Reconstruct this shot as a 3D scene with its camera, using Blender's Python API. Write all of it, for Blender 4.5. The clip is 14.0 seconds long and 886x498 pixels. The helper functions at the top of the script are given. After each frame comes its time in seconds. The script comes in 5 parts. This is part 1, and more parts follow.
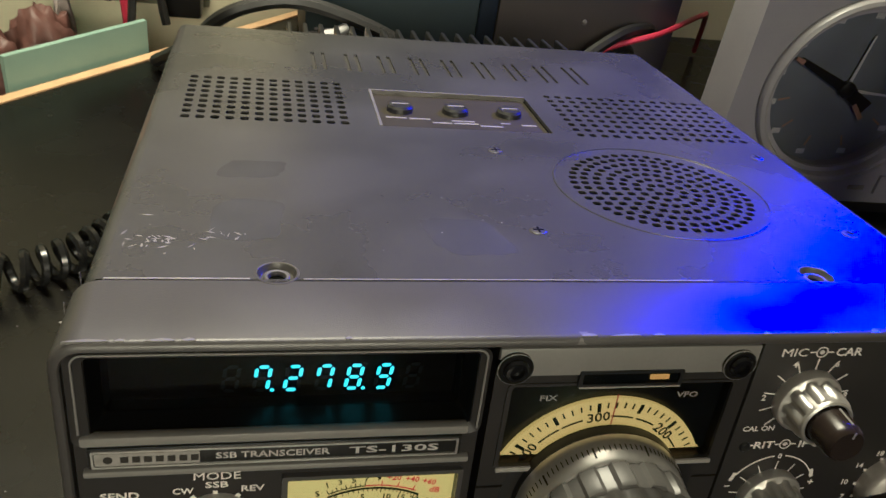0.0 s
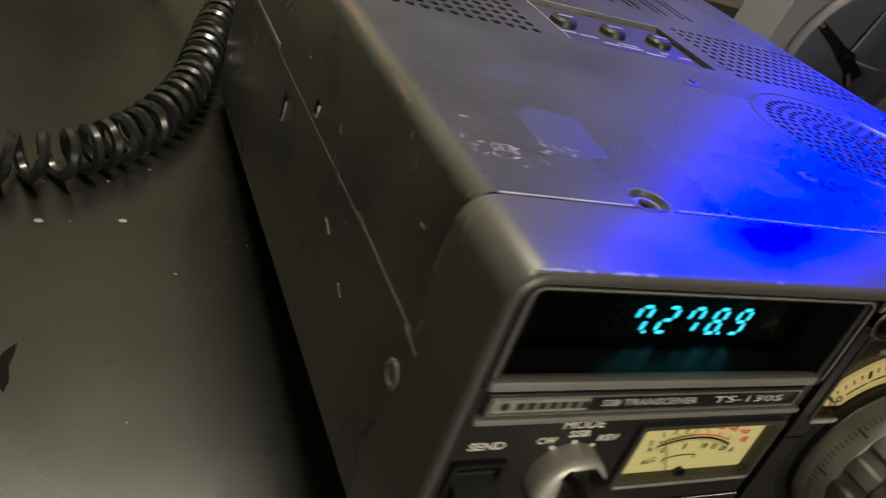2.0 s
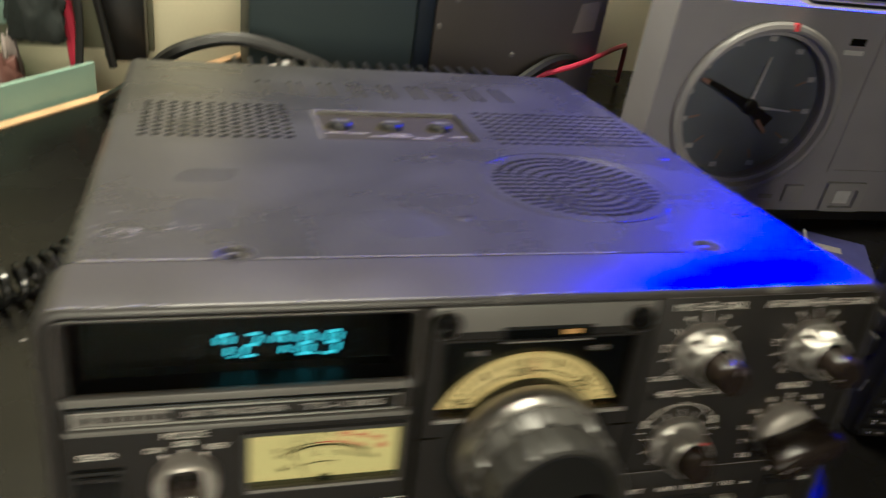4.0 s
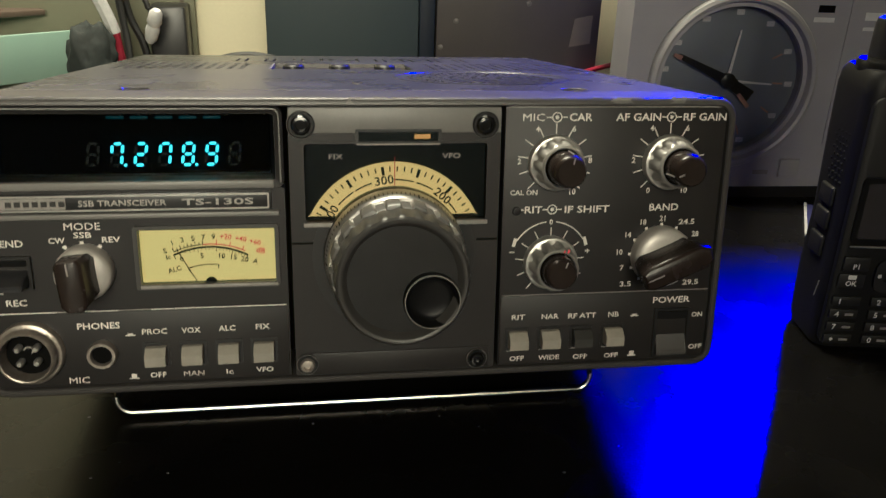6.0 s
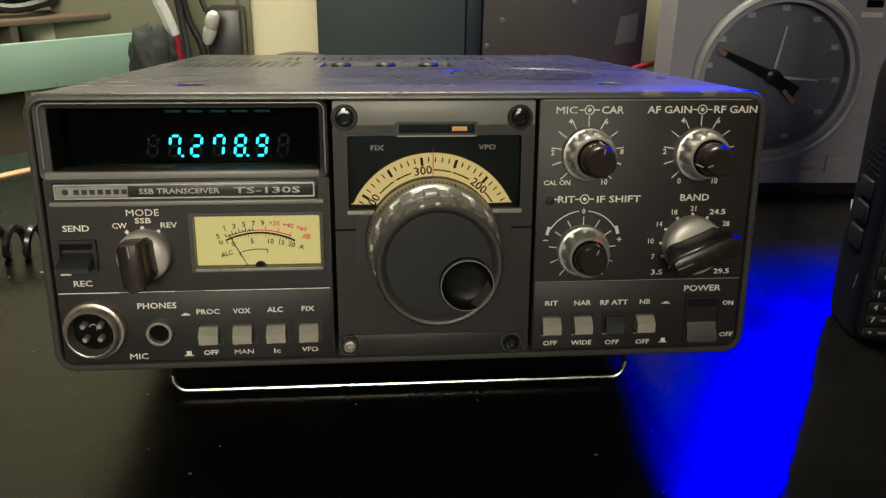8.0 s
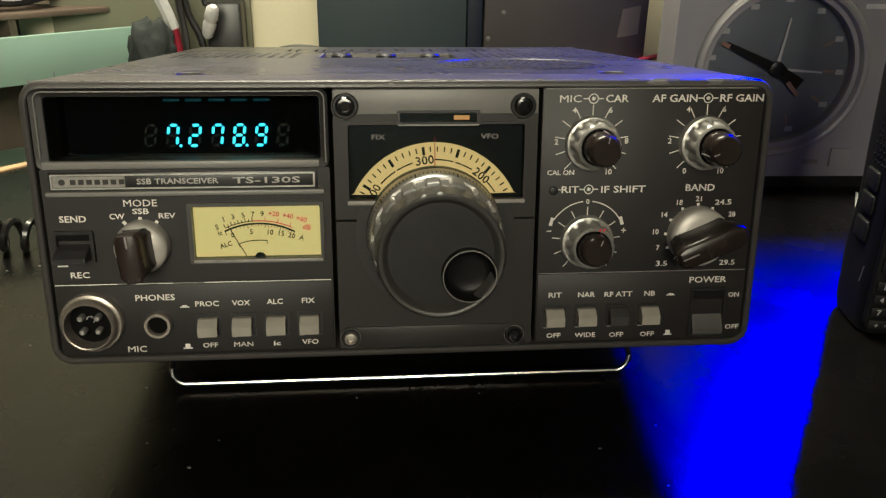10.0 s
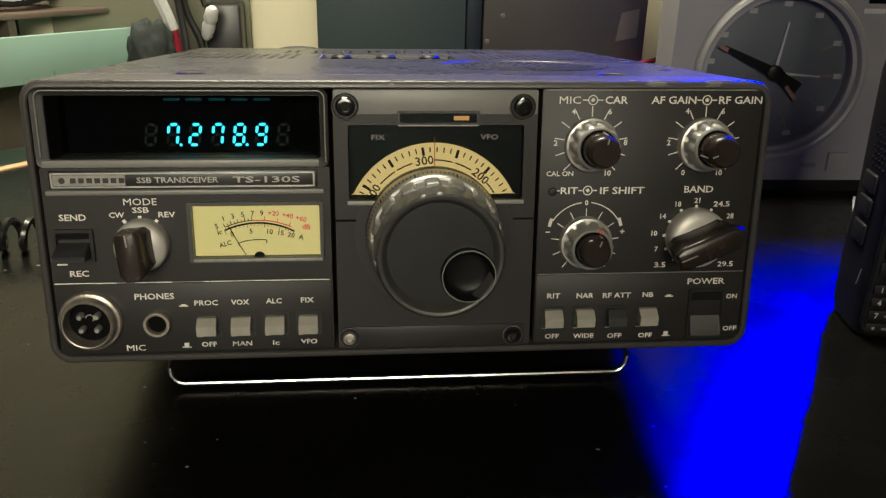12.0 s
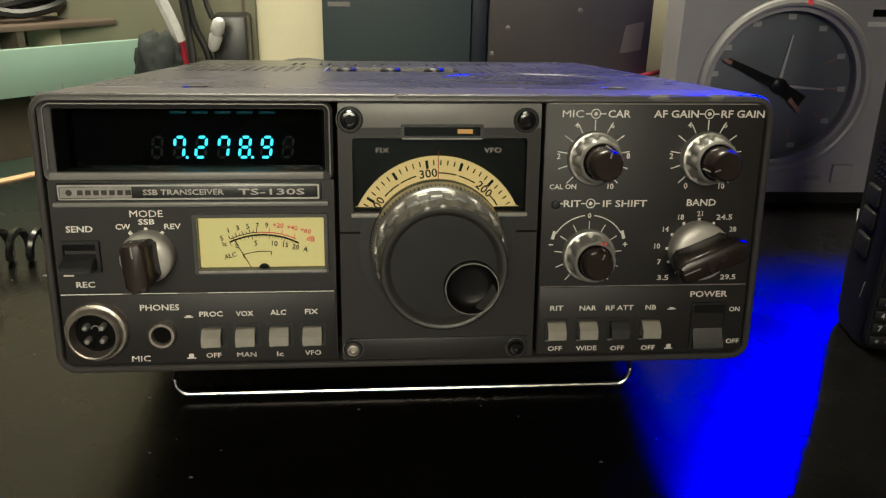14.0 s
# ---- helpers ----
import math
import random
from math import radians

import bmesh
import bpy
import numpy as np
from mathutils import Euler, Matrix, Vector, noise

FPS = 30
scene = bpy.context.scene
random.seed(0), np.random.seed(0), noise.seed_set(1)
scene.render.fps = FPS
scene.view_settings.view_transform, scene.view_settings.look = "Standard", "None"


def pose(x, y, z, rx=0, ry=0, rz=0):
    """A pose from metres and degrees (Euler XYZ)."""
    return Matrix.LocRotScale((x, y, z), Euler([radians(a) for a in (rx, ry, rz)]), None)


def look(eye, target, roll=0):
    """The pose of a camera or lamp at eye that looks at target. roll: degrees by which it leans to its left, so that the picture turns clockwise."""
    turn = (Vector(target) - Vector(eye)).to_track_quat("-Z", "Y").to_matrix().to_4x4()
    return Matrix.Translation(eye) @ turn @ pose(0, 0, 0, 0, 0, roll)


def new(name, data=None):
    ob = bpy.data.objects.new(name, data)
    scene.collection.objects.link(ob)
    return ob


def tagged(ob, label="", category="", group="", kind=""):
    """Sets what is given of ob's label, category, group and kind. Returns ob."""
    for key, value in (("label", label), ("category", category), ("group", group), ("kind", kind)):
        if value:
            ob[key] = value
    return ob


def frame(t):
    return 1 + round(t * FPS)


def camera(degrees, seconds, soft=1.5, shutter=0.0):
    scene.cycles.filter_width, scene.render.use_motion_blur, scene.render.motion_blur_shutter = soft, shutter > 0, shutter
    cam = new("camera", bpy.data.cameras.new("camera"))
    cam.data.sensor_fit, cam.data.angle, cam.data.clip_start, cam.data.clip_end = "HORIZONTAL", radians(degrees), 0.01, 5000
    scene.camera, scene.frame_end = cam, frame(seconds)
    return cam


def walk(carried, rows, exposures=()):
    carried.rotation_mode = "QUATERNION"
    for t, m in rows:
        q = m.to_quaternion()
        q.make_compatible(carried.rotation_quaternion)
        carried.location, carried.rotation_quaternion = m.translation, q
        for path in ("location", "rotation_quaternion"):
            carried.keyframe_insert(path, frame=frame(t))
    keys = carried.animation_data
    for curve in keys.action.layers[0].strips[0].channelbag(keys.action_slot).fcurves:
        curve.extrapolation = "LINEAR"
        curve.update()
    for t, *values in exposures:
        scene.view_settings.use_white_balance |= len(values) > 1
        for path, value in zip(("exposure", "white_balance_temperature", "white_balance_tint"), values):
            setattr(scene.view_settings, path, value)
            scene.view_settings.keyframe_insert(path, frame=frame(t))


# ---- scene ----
cam = camera(56.69, 14.0, soft=1.3, shutter=0.6)
ROWS = [
    (0, -0.0776, -0.1183, 0.2500, 54.41, -7.83, -9.63),
    (0.5, -0.0809, -0.0985, 0.2474, 52.76, -9.20, -10.37),
    (1, -0.0977, -0.0858, 0.2613, 52.54, -11.31, -10.83),
    (1.5, -0.1497, -0.0836, 0.2337, 51.61, -16.06, -13.00),
    (2, -0.1926, -0.0702, 0.2064, 51.00, -20.60, -18.44),
    (2.5, -0.2214, -0.0567, 0.2016, 52.50, -20.81, -23.93),
    (3, -0.2285, -0.0556, 0.2008, 54.36, -20.13, -25.13),
    (3.5, -0.1754, -0.1046, 0.2265, 56.41, -14.82, -18.81),
    (4, -0.0807, -0.1526, 0.2514, 58.25, -7.83, -13.92),
    (4.2, -0.0408, -0.1712, 0.2621, 58.79, -4.87, -11.99),
    (6.3, -0.0155, -0.2378, 0.1823, 67.05, -1.96, -7.90),
    (6.5, -0.0155, -0.2403, 0.1839, 66.99, -1.93, -7.51),
    (7, -0.0142, -0.2502, 0.1864, 67.17, -1.56, -6.00),
    (7.5, -0.0133, -0.2495, 0.1871, 66.85, -1.14, -4.98),
    (8, -0.0123, -0.2493, 0.1877, 66.71, -0.91, -4.88),
    (10.5, -0.0126, -0.2461, 0.1839, 66.35, -0.85, -4.86),
    (11, -0.0136, -0.2460, 0.1840, 66.21, -0.98, -5.03),
    (11.5, -0.0134, -0.2462, 0.1837, 66.31, -1.04, -4.95),
    (12, -0.0131, -0.2475, 0.1836, 66.74, -1.17, -4.91),
    (12.5, -0.0137, -0.2476, 0.1835, 66.98, -1.36, -4.91),
    (13, -0.0133, -0.2494, 0.1846, 67.34, -1.29, -4.74),
    (13.5, -0.0130, -0.2490, 0.1844, 67.56, -1.12, -4.55),
    (14, -0.0127, -0.2486, 0.1849, 67.43, -1.19, -4.52),
]
walk(cam, [(t, pose(x, y, z, rx, ry, rz)) for t, x, y, z, rx, ry, rz in ROWS],
     exposures=[(0.0, -0.18, 3000, 10), (3.2, -0.15, 3000, 10), (4.2, -0.05, 3000, 10), (6.3, 0.0, 3000, 10), (14.0, 0.0, 3000, 10)])

# ---- world and lights ----
world = bpy.data.worlds.new("room_air")
scene.world = world
world.use_nodes = True
world.node_tree.nodes["Background"].inputs[0].default_value = (1.0, 0.5, 0.17, 1)
world.node_tree.nodes["Background"].inputs[1].default_value = 0.006


def area_lamp(name, eye, target, w, h, watts, color, spread=180):
    d = bpy.data.lights.new(name, "AREA")
    d.shape, d.size, d.size_y, d.energy, d.color, d.spread = "RECTANGLE", w, h, watts, color, radians(spread)
    ob = new(name, d)
    ob.matrix_world = look(eye, target)
    return ob


# warm lamps out of view (the white balance above makes them near white), and the blue light standing above the clock
WARM = (1.0, 0.468, 0.082)
# low lamp added behind the camera; its narrow spread darkens the panel's right
area_lamp("unseen_front_lamp", (-0.24, -1.36, 0.66), (-0.42, 0.04, 0.28), 0.8, 0.5, 6.4, WARM, 60)
area_lamp("shelf_lamp", (-0.10, 0.40, 1.02), (-0.10, 0.28, 0.0), 0.45, 0.18, 11.0, WARM, 100)
area_lamp("blue_light", (0.510, 0.490, 0.475), (0.22, 0.03, 0.05), 0.08, 0.09, 1.3, (0.0, 0.0, 1.0), 60)


def balanced(r, g, b):
    """The colour of a light that looks so under the warm white balance."""
    return (1.274 * r + 0.472 * g + 0.0468 * b, -0.0211 * r + 0.8585 * g + 0.0104 * b, max(-0.0183 * r - 0.0558 * g + 0.3460 * b, 0.0))


# ---- materials ----
def mat(name, color, rough=0.5, metal=0.0, vary=0.12, scale=60.0, bump=0.15, grain=900.0, spec=0.5, stain=0.0, coat=0.0):
    """Procedural surface: two scales of colour and gloss variation, fine bump. Object coordinates are in metres."""
    m = bpy.data.materials.new(name)
    m.use_nodes = True
    nt = m.node_tree
    b = nt.nodes["Principled BSDF"]
    b.inputs["Roughness"].default_value, b.inputs["Metallic"].default_value = rough, metal
    b.inputs["Specular IOR Level"].default_value = spec
    b.inputs["Coat Weight"].default_value = coat
    tc = nt.nodes.new("ShaderNodeTexCoord")
    big, fine = nt.nodes.new("ShaderNodeTexNoise"), nt.nodes.new("ShaderNodeTexNoise")
    for n, s, dt in ((big, scale, 5), (fine, grain, 3)):
        n.inputs["Scale"].default_value, n.inputs["Detail"].default_value = s, dt
        nt.links.new(tc.outputs["Object"], n.inputs["Vector"])
    add = nt.nodes.new("ShaderNodeMath")
    add.operation = "MULTIPLY_ADD"
    nt.links.new(fine.outputs["Fac"], add.inputs[0])
    add.inputs[1].default_value = 0.35
    nt.links.new(big.outputs["Fac"], add.inputs[2])
    ramp = nt.nodes.new("ShaderNodeMapRange")
    ramp.inputs["From Min"].default_value, ramp.inputs["From Max"].default_value = 0.4, 0.95
    ramp.inputs["To Min"].default_value, ramp.inputs["To Max"].default_value = 1 - vary, 1 + vary
    nt.links.new(add.outputs[0], ramp.inputs["Value"])
    mul = nt.nodes.new("ShaderNodeVectorMath")
    mul.operation = "SCALE"
    mul.inputs[0].default_value = color
    nt.links.new(ramp.outputs[0], mul.inputs["Scale"])
    nt.links.new(mul.outputs[0], b.inputs["Base Color"])
    r2 = nt.nodes.new("ShaderNodeMapRange")
    r2.inputs["From Min"].default_value, r2.inputs["From Max"].default_value = 0.3, 0.7
    r2.inputs["To Min"].default_value, r2.inputs["To Max"].default_value = max(rough - 0.02 - stain, 0.02), min(rough + 0.02 + stain, 1)
    nt.links.new(big.outputs["Fac"], r2.inputs["Value"])
    nt.links.new(r2.outputs[0], b.inputs["Roughness"])
    if bump:
        bp = nt.nodes.new("ShaderNodeBump")
        bp.inputs["Strength"].default_value, bp.inputs["Distance"].default_value = bump, 0.0003
        nt.links.new(fine.outputs["Fac"], bp.inputs["Height"])
        nt.links.new(bp.outputs[0], b.inputs["Normal"])
    return m


def glow(name, color, strength, base=(0.02, 0.02, 0.02)):
    m = bpy.data.materials.new(name)
    m.use_nodes = True
    b = m.node_tree.nodes["Principled BSDF"]
    b.inputs["Base Color"].default_value = (*base, 1)
    b.inputs["Emission Color"].default_value = (*balanced(*color), 1)
    b.inputs["Emission Strength"].default_value = strength
    return m


def glass(name, color=(1, 1, 1), rough=0.0, clear=0.9):
    """Thin clear pane: mostly transparent, with a glossy skin."""
    m = bpy.data.materials.new(name)
    m.use_nodes = True
    nt = m.node_tree
    nt.nodes.remove(nt.nodes["Principled BSDF"])
    tr, gl, fr, mx, pw, sc = (nt.nodes.new(k) for k in ("ShaderNodeBsdfTransparent", "ShaderNodeBsdfGlossy", "ShaderNodeLayerWeight", "ShaderNodeMixShader", "ShaderNodeMath", "ShaderNodeMath"))
    tr.inputs["Color"].default_value = (*[c * clear for c in color], 1)
    gl.inputs["Roughness"].default_value = rough
    fr.inputs["Blend"].default_value = 0.5
    pw.operation, pw.inputs[1].default_value = "POWER", 5.0
    sc.operation, sc.inputs[1].default_value, sc.inputs[2].default_value = "MULTIPLY_ADD", 0.5, 0.007
    nt.links.new(fr.outputs["Facing"], pw.inputs[0])
    nt.links.new(pw.outputs[0], sc.inputs[0])
    nt.links.new(sc.outputs[0], mx.inputs[0])
    nt.links.new(tr.outputs[0], mx.inputs[1])
    nt.links.new(gl.outputs[0], mx.inputs[2])
    nt.links.new(mx.outputs[0], nt.nodes["Material Output"].inputs["Surface"])
    return m


M_DESK = mat("black_desk_laminate", (0.0034, 0.0032, 0.0028), 0.27, vary=0.2, scale=25, bump=0.12, grain=2500, stain=0.01, spec=0.34)
M_CASE = mat("grey_case_paint", (0.046, 0.0455, 0.0445), 0.28, vary=0.36, scale=24, bump=0.25, grain=2600, stain=0.0, spec=0.46)
M_BEZEL = mat("charcoal_bezel_plastic", (0.051, 0.0485, 0.048), 0.36, vary=0.1, scale=40, bump=0.2, grain=2200, stain=0.04)
M_PANEL = mat("charcoal_panel_paint", (0.0180, 0.0168, 0.0170), 0.44, spec=0.34, vary=0.1, scale=60, bump=0.2, grain=2500)
M_BLACK = mat("black_plastic", (0.012, 0.012, 0.013), 0.35, vary=0.15, scale=80, bump=0.1)
# near-black: shade of holes, gaps and slots put into the colour; also black recesses
M_VOID = mat("dark_inside_shade", (0.003, 0.003, 0.003), 0.9, bump=0, spec=0.1)
M_WALL = mat("cream_wall_paint", (0.68, 0.645, 0.36), 0.8, vary=0.06, scale=8, bump=0.3, grain=350)
M_NAVY = mat("blue_grey_cabinet_paint", (0.047, 0.062, 0.078), 0.55, vary=0.1, scale=12)
M_BROWN = mat("dark_brown_cabinet", (0.070, 0.063, 0.060), 0.5, vary=0.15, scale=15)
M_CLOCK = mat("grey_clock_plastic", (0.275, 0.268, 0.30), 0.5, vary=0.08, scale=30)
M_WOOD = mat("pale_wood_edge", (0.52, 0.36, 0.085), 0.55, vary=0.2, scale=40)
M_FLOOR = mat("dark_floor", (0.10, 0.08, 0.06), 0.7, vary=0.2, scale=6)


# ---- mesh helpers, in millimetres ----
def link_mesh(name, bm, material, parent=None, label="", smooth=True, angle=35):
    me = bpy.data.meshes.new(name)
    bmesh.ops.scale(bm, vec=(0.001, 0.001, 0.001), verts=bm.verts)
    bmesh.ops.recalc_face_normals(bm, faces=bm.faces)
    if smooth:
        lim = radians(angle)
        for f in bm.faces:
            f.smooth = True
        for e in bm.edges:
            if len(e.link_faces) != 2 or e.calc_face_angle(0) > lim:
                e.smooth = False
    bm.to_mesh(me)
    bm.free()
    me.materials.append(material)
    ob = new(name, me)
    if parent:
        ob.parent = parent
    if label:
        ob["label"] = label
    return ob


def part(name, bm, material, parent, label=""):
    return link_mesh(name, bm, material, parent, label)


def thing(name, m, label, category, group="", kind=""):
    ob = new(name)
    ob.empty_display_size = 0.02
    ob.matrix_world = m
    return tagged(ob, label, category, group, kind)


def add_box(bm, x0, x1, y0, y1, z0, z1, bevel=0.0, seg=2):
    r = bmesh.ops.create_cube(bm, size=1.0)
    vs = r["verts"]
    for v in vs:
        v.co = Vector((x0 + (v.co.x + 0.5) * (x1 - x0), y0 + (v.co.y + 0.5) * (y1 - y0), z0 + (v.co.z + 0.5) * (z1 - z0)))
    if bevel:
        es = list({e for v in vs for e in v.link_edges})
        bmesh.ops.bevel(bm, geom=es, offset=bevel, segments=seg, affect="EDGES", profile=0.5)
    return bm


def box(*a, **k):
    return add_box(bmesh.new(), *a, **k)


def rr(x0, x1, z0, z1, r, n=5):
    """Rounded rectangle, as (x, z) pairs, anticlockwise."""
    out = []
    for cx, cz, a0 in ((x1 - r, z1 - r, 0), (x0 + r, z1 - r, 90), (x0 + r, z0 + r, 180), (x1 - r, z0 + r, 270)):
        for i in range(n + 1):
            a = radians(a0 + 90 * i / n)
            out.append((cx + r * math.cos(a), cz + r * math.sin(a)))
    return out


def circle(cx, cz, r, n=32, a0=0.0, a1=360.0):
    full = abs(a1 - a0 - 360) < 1e-6
    k = n if full else n + 1
    return [(cx + r * math.cos(radians(a0 + (a1 - a0) * i / n)), cz + r * math.sin(radians(a0 + (a1 - a0) * i / n))) for i in range(k)]


def add_loft(bm, rings, cap0=True, cap1=True):
    """rings: lists of (x, y, z), alike in length; joined in turn."""
    rows = [[bm.verts.new(p) for p in ring] for ring in rings]
    n = len(rows[0])
    for a, b in zip(rows, rows[1:]):
        for i in range(n):
            bm.faces.new((a[i], a[(i + 1) % n], b[(i + 1) % n], b[i]))
    if cap0:
        bm.faces.new(rows[0][::-1])
    if cap1:
        bm.faces.new(rows[-1])
    return bm


def prism(outline, y0, y1, bm=None, soft=0.0):
    """Solid with an (x, z) outline between the depths y0 (front) and y1; soft: a small bevel on the front edge."""
    bm = bm or bmesh.new()
    if soft:
        c = Vector((sum(p[0] for p in outline) / len(outline), sum(p[1] for p in outline) / len(outline)))
        def shrink(d):
            o = []
            for x, z in outline:
                v = c - Vector((x, z))
                w = max(abs(v.x), abs(v.y), 1e-6)
                o.append((x + v.x / w * d, z + v.y / w * d))
            return o
        rings = [[(x, y0, z) for x, z in shrink(soft)], [(x, y0 + soft * 0.3, z) for x, z in shrink(soft * 0.3)], [(x, y0 + soft, z) for x, z in outline], [(x, y1, z) for x, z in outline]]
    else:
        rings = [[(x, y0, z) for x, z in outline], [(x, y1, z) for x, z in outline]]
    return add_loft(bm, rings)


def ring(outer, inner, y0, y1, bm=None, inner_y0=None, inner_back=None):
    """Frame between two outlines of equal length."""
    bm = bm or bmesh.new()
    iy = y0 if inner_y0 is None else inner_y0
    ib = inner_back or inner
    loops = [[bm.verts.new((x, y, z)) for x, z in o] for o, y in ((outer, y0), (inner, iy), (ib, y1), (outer, y1))]
    n = len(outer)
    for k in range(4):
        a, b = loops[k], loops[(k + 1) % 4]
        for i in range(n):
            bm.faces.new((a[i], a[(i + 1) % n], b[(i + 1) % n], b[i]))
    return bm


def lathe(cx, cz, profile, n=40, bm=None, wobble=None, back=True, front=True):
    """Turned solid about an axis along y at (cx, cz). profile: (radius, y) from back to front; wobble(i, k): radius factor."""
    bm = bm or bmesh.new()
    rings = []
    for k, (r, y) in enumerate(profile):
        rings.append([(cx + r * (wobble(i, k) if wobble else 1) * math.cos(2 * math.pi * i / n), y, cz + r * (wobble(i, k) if wobble else 1) * math.sin(2 * math.pi * i / n)) for i in range(n)])
    return add_loft(bm, rings, back, front)


def tube(points, r, n=8, bm=None, closed=False):
    """Round bar along points (mm)."""
    bm = bm or bmesh.new()
    pts = [Vector(p) for p in points]
    rings, up = [], None
    for i, p in enumerate(pts):
        d = (pts[min(i + 1, len(pts) - 1)] - pts[max(i - 1, 0)]).normalized()
        if up is None:
            up = d.orthogonal().normalized()
        up = (up - d * up.dot(d)).normalized()
        s = d.cross(up)
        rr_ = r[i] if isinstance(r, (list, tuple)) else r
        rings.append([tuple(p + rr_ * (math.cos(2 * math.pi * k / n) * up + math.sin(2 * math.pi * k / n) * s)) for k in range(n)])
    return add_loft(bm, rings)


def smooth_path(pts, n=10):
    """Catmull-Rom through the points."""
    P = [Vector(p) for p in pts]
    P = [2 * P[0] - P[1]] + P + [2 * P[-1] - P[-2]]
    out = []
    for i in range(1, len(P) - 2):
        for k in range(n):
            t = k / n
            out.append(0.5 * ((2 * P[i]) + (P[i + 1] - P[i - 1]) * t + (2 * P[i - 1] - 5 * P[i] + 4 * P[i + 1] - P[i + 2]) * t * t + (3 * P[i] - P[i - 1] - 3 * P[i + 1] + P[i + 2]) * t ** 3))
    out.append(P[-2])
    return out


# ---- the room ----
def slab(outline, z0, z1, bm=None):
    """Solid with an (x, y) outline between two heights."""
    bm = bm or bmesh.new()
    return add_loft(bm, [[(x, y, z0) for x, y in outline], [(x, y, z1 - 0.6) for x, y in outline], [(x, y, z1) for x, y in outline]])


desk = link_mesh("desk", slab([(900, -620), (900, 559), (-36.5, 559), (-600, 1), (-600, -620)], -24, 0), M_DESK)
tagged(desk, "black laminate desk top with a pale wood edge", "desk", kind="structure")
edge = slab([(-36.9, 558.6), (-600.4, 0.6), (-606.0, 6.2), (-42.5, 564.2)], -24, 1.0)
edge_strip = link_mesh("trim_desk_edge", edge, M_WOOD)
tagged(edge_strip, "pale bare wood strip along the desk edge", "trim", kind="structure")
wall_back = link_mesh("wall_back", box(-1500, 1500, 560, 640, -750, 1700), M_WALL)
tagged(wall_back, "cream painted back wall", "wall", kind="structure")
wall_left = link_mesh("wall_left", box(-1580, -1500, -1700, 640, -750, 1700), M_WALL)
tagged(wall_left, "cream painted side wall", "wall", kind="structure")
wall_right = link_mesh("wall_right", box(1500, 1580, -1700, 640, -750, 1700), M_WALL)
tagged(wall_right, "cream painted side wall", "wall", kind="structure")
wall_front = link_mesh("wall_front", box(-1500, 1500, -1780, -1700, -750, 1700), M_WALL)
tagged(wall_front, "cream painted wall behind the desk chair", "wall", kind="structure")
ceiling = link_mesh("ceiling", box(-1580, 1580, -1780, 640, 1700, 1760), M_WALL)
tagged(ceiling, "plain cream ceiling", "ceiling", kind="structure")
floor = link_mesh("floor", box(-1580, 1580, -1780, 640, -790, -750), M_FLOOR)
tagged(floor, "dark floor", "floor", kind="structure")
M_SILVER = mat("brushed_aluminium", (0.56, 0.55, 0.52), 0.3, metal=0.8, vary=0.12, scale=120, bump=0.08)
M_KNOB = mat("satin_silver_knob", (0.54, 0.53, 0.50), 0.36, metal=0.7, vary=0.1, scale=150, bump=0.06)
M_NICKEL = mat("worn_dull_nickel", (0.34, 0.31, 0.26), 0.34, metal=0.7, vary=0.3, scale=220, bump=0.2)
M_CHROME = mat("chrome_wire", (0.30, 0.296, 0.29), 0.24, metal=1.0, vary=0.05, scale=90, bump=0)
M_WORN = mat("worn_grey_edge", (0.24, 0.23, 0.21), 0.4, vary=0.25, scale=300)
M_WORN2 = mat("dull_scuffed_paint", (0.13, 0.125, 0.115), 0.45, vary=0.3, scale=90)
M_BAR = mat("grey_bar_plastic", (0.17, 0.166, 0.155), 0.42, vary=0.1, scale=60)
M_INK = mat("pale_printed_ink", (0.70, 0.685, 0.63), 0.6, vary=0.1, scale=400, bump=0)
M_INKDIM = mat("faded_grey_ink", (0.20, 0.19, 0.18), 0.6, vary=0.1, scale=400, bump=0)
M_INKMID = mat("worn_printed_ink", (0.42, 0.41, 0.38), 0.6, vary=0.15, scale=400, bump=0)
M_DARKINK = mat("black_printed_ink", (0.015, 0.013, 0.01), 0.6, vary=0.1, scale=400, bump=0)
M_REDINK = mat("red_printed_ink", (0.80, 0.07, 0.02), 0.6, vary=0.1, scale=400, bump=0)
M_BUTTON = mat("olive_grey_button", (0.29, 0.275, 0.22), 0.45, vary=0.1, scale=200)
M_BUTTON_DARK = mat("dark_grey_button", (0.035, 0.035, 0.034), 0.45, vary=0.1, scale=200)
M_RUBBER = mat("black_knob_rubber", (0.013, 0.013, 0.0135), 0.4, spec=0.34, vary=0.15, scale=150)
M_ROCKER = mat("grey_rocker_plastic", (0.070, 0.068, 0.068), 0.4, vary=0.1, scale=200)
M_ROCKER_DARK = mat("black_rocker_plastic", (0.026, 0.026, 0.030), 0.3, vary=0.1, scale=200)
M_TRIM = mat("black_trimmer_plastic", (0.020, 0.020, 0.022), 0.38, spec=0.45, vary=0.2, scale=200)
M_SMOKE = mat("smoky_black_knob", (0.021, 0.016, 0.012), 0.26, spec=0.4, vary=0.15, scale=150, bump=0.05)
M_COLLAR = mat("matte_silver_collar", (0.50, 0.48, 0.44), 0.42, metal=0.35, vary=0.12, scale=150, bump=0.05)
M_GOLD = mat("tarnished_metal_plate", (0.034, 0.030, 0.017), 0.5, spec=0.25, metal=0.0, vary=0.25, scale=90)
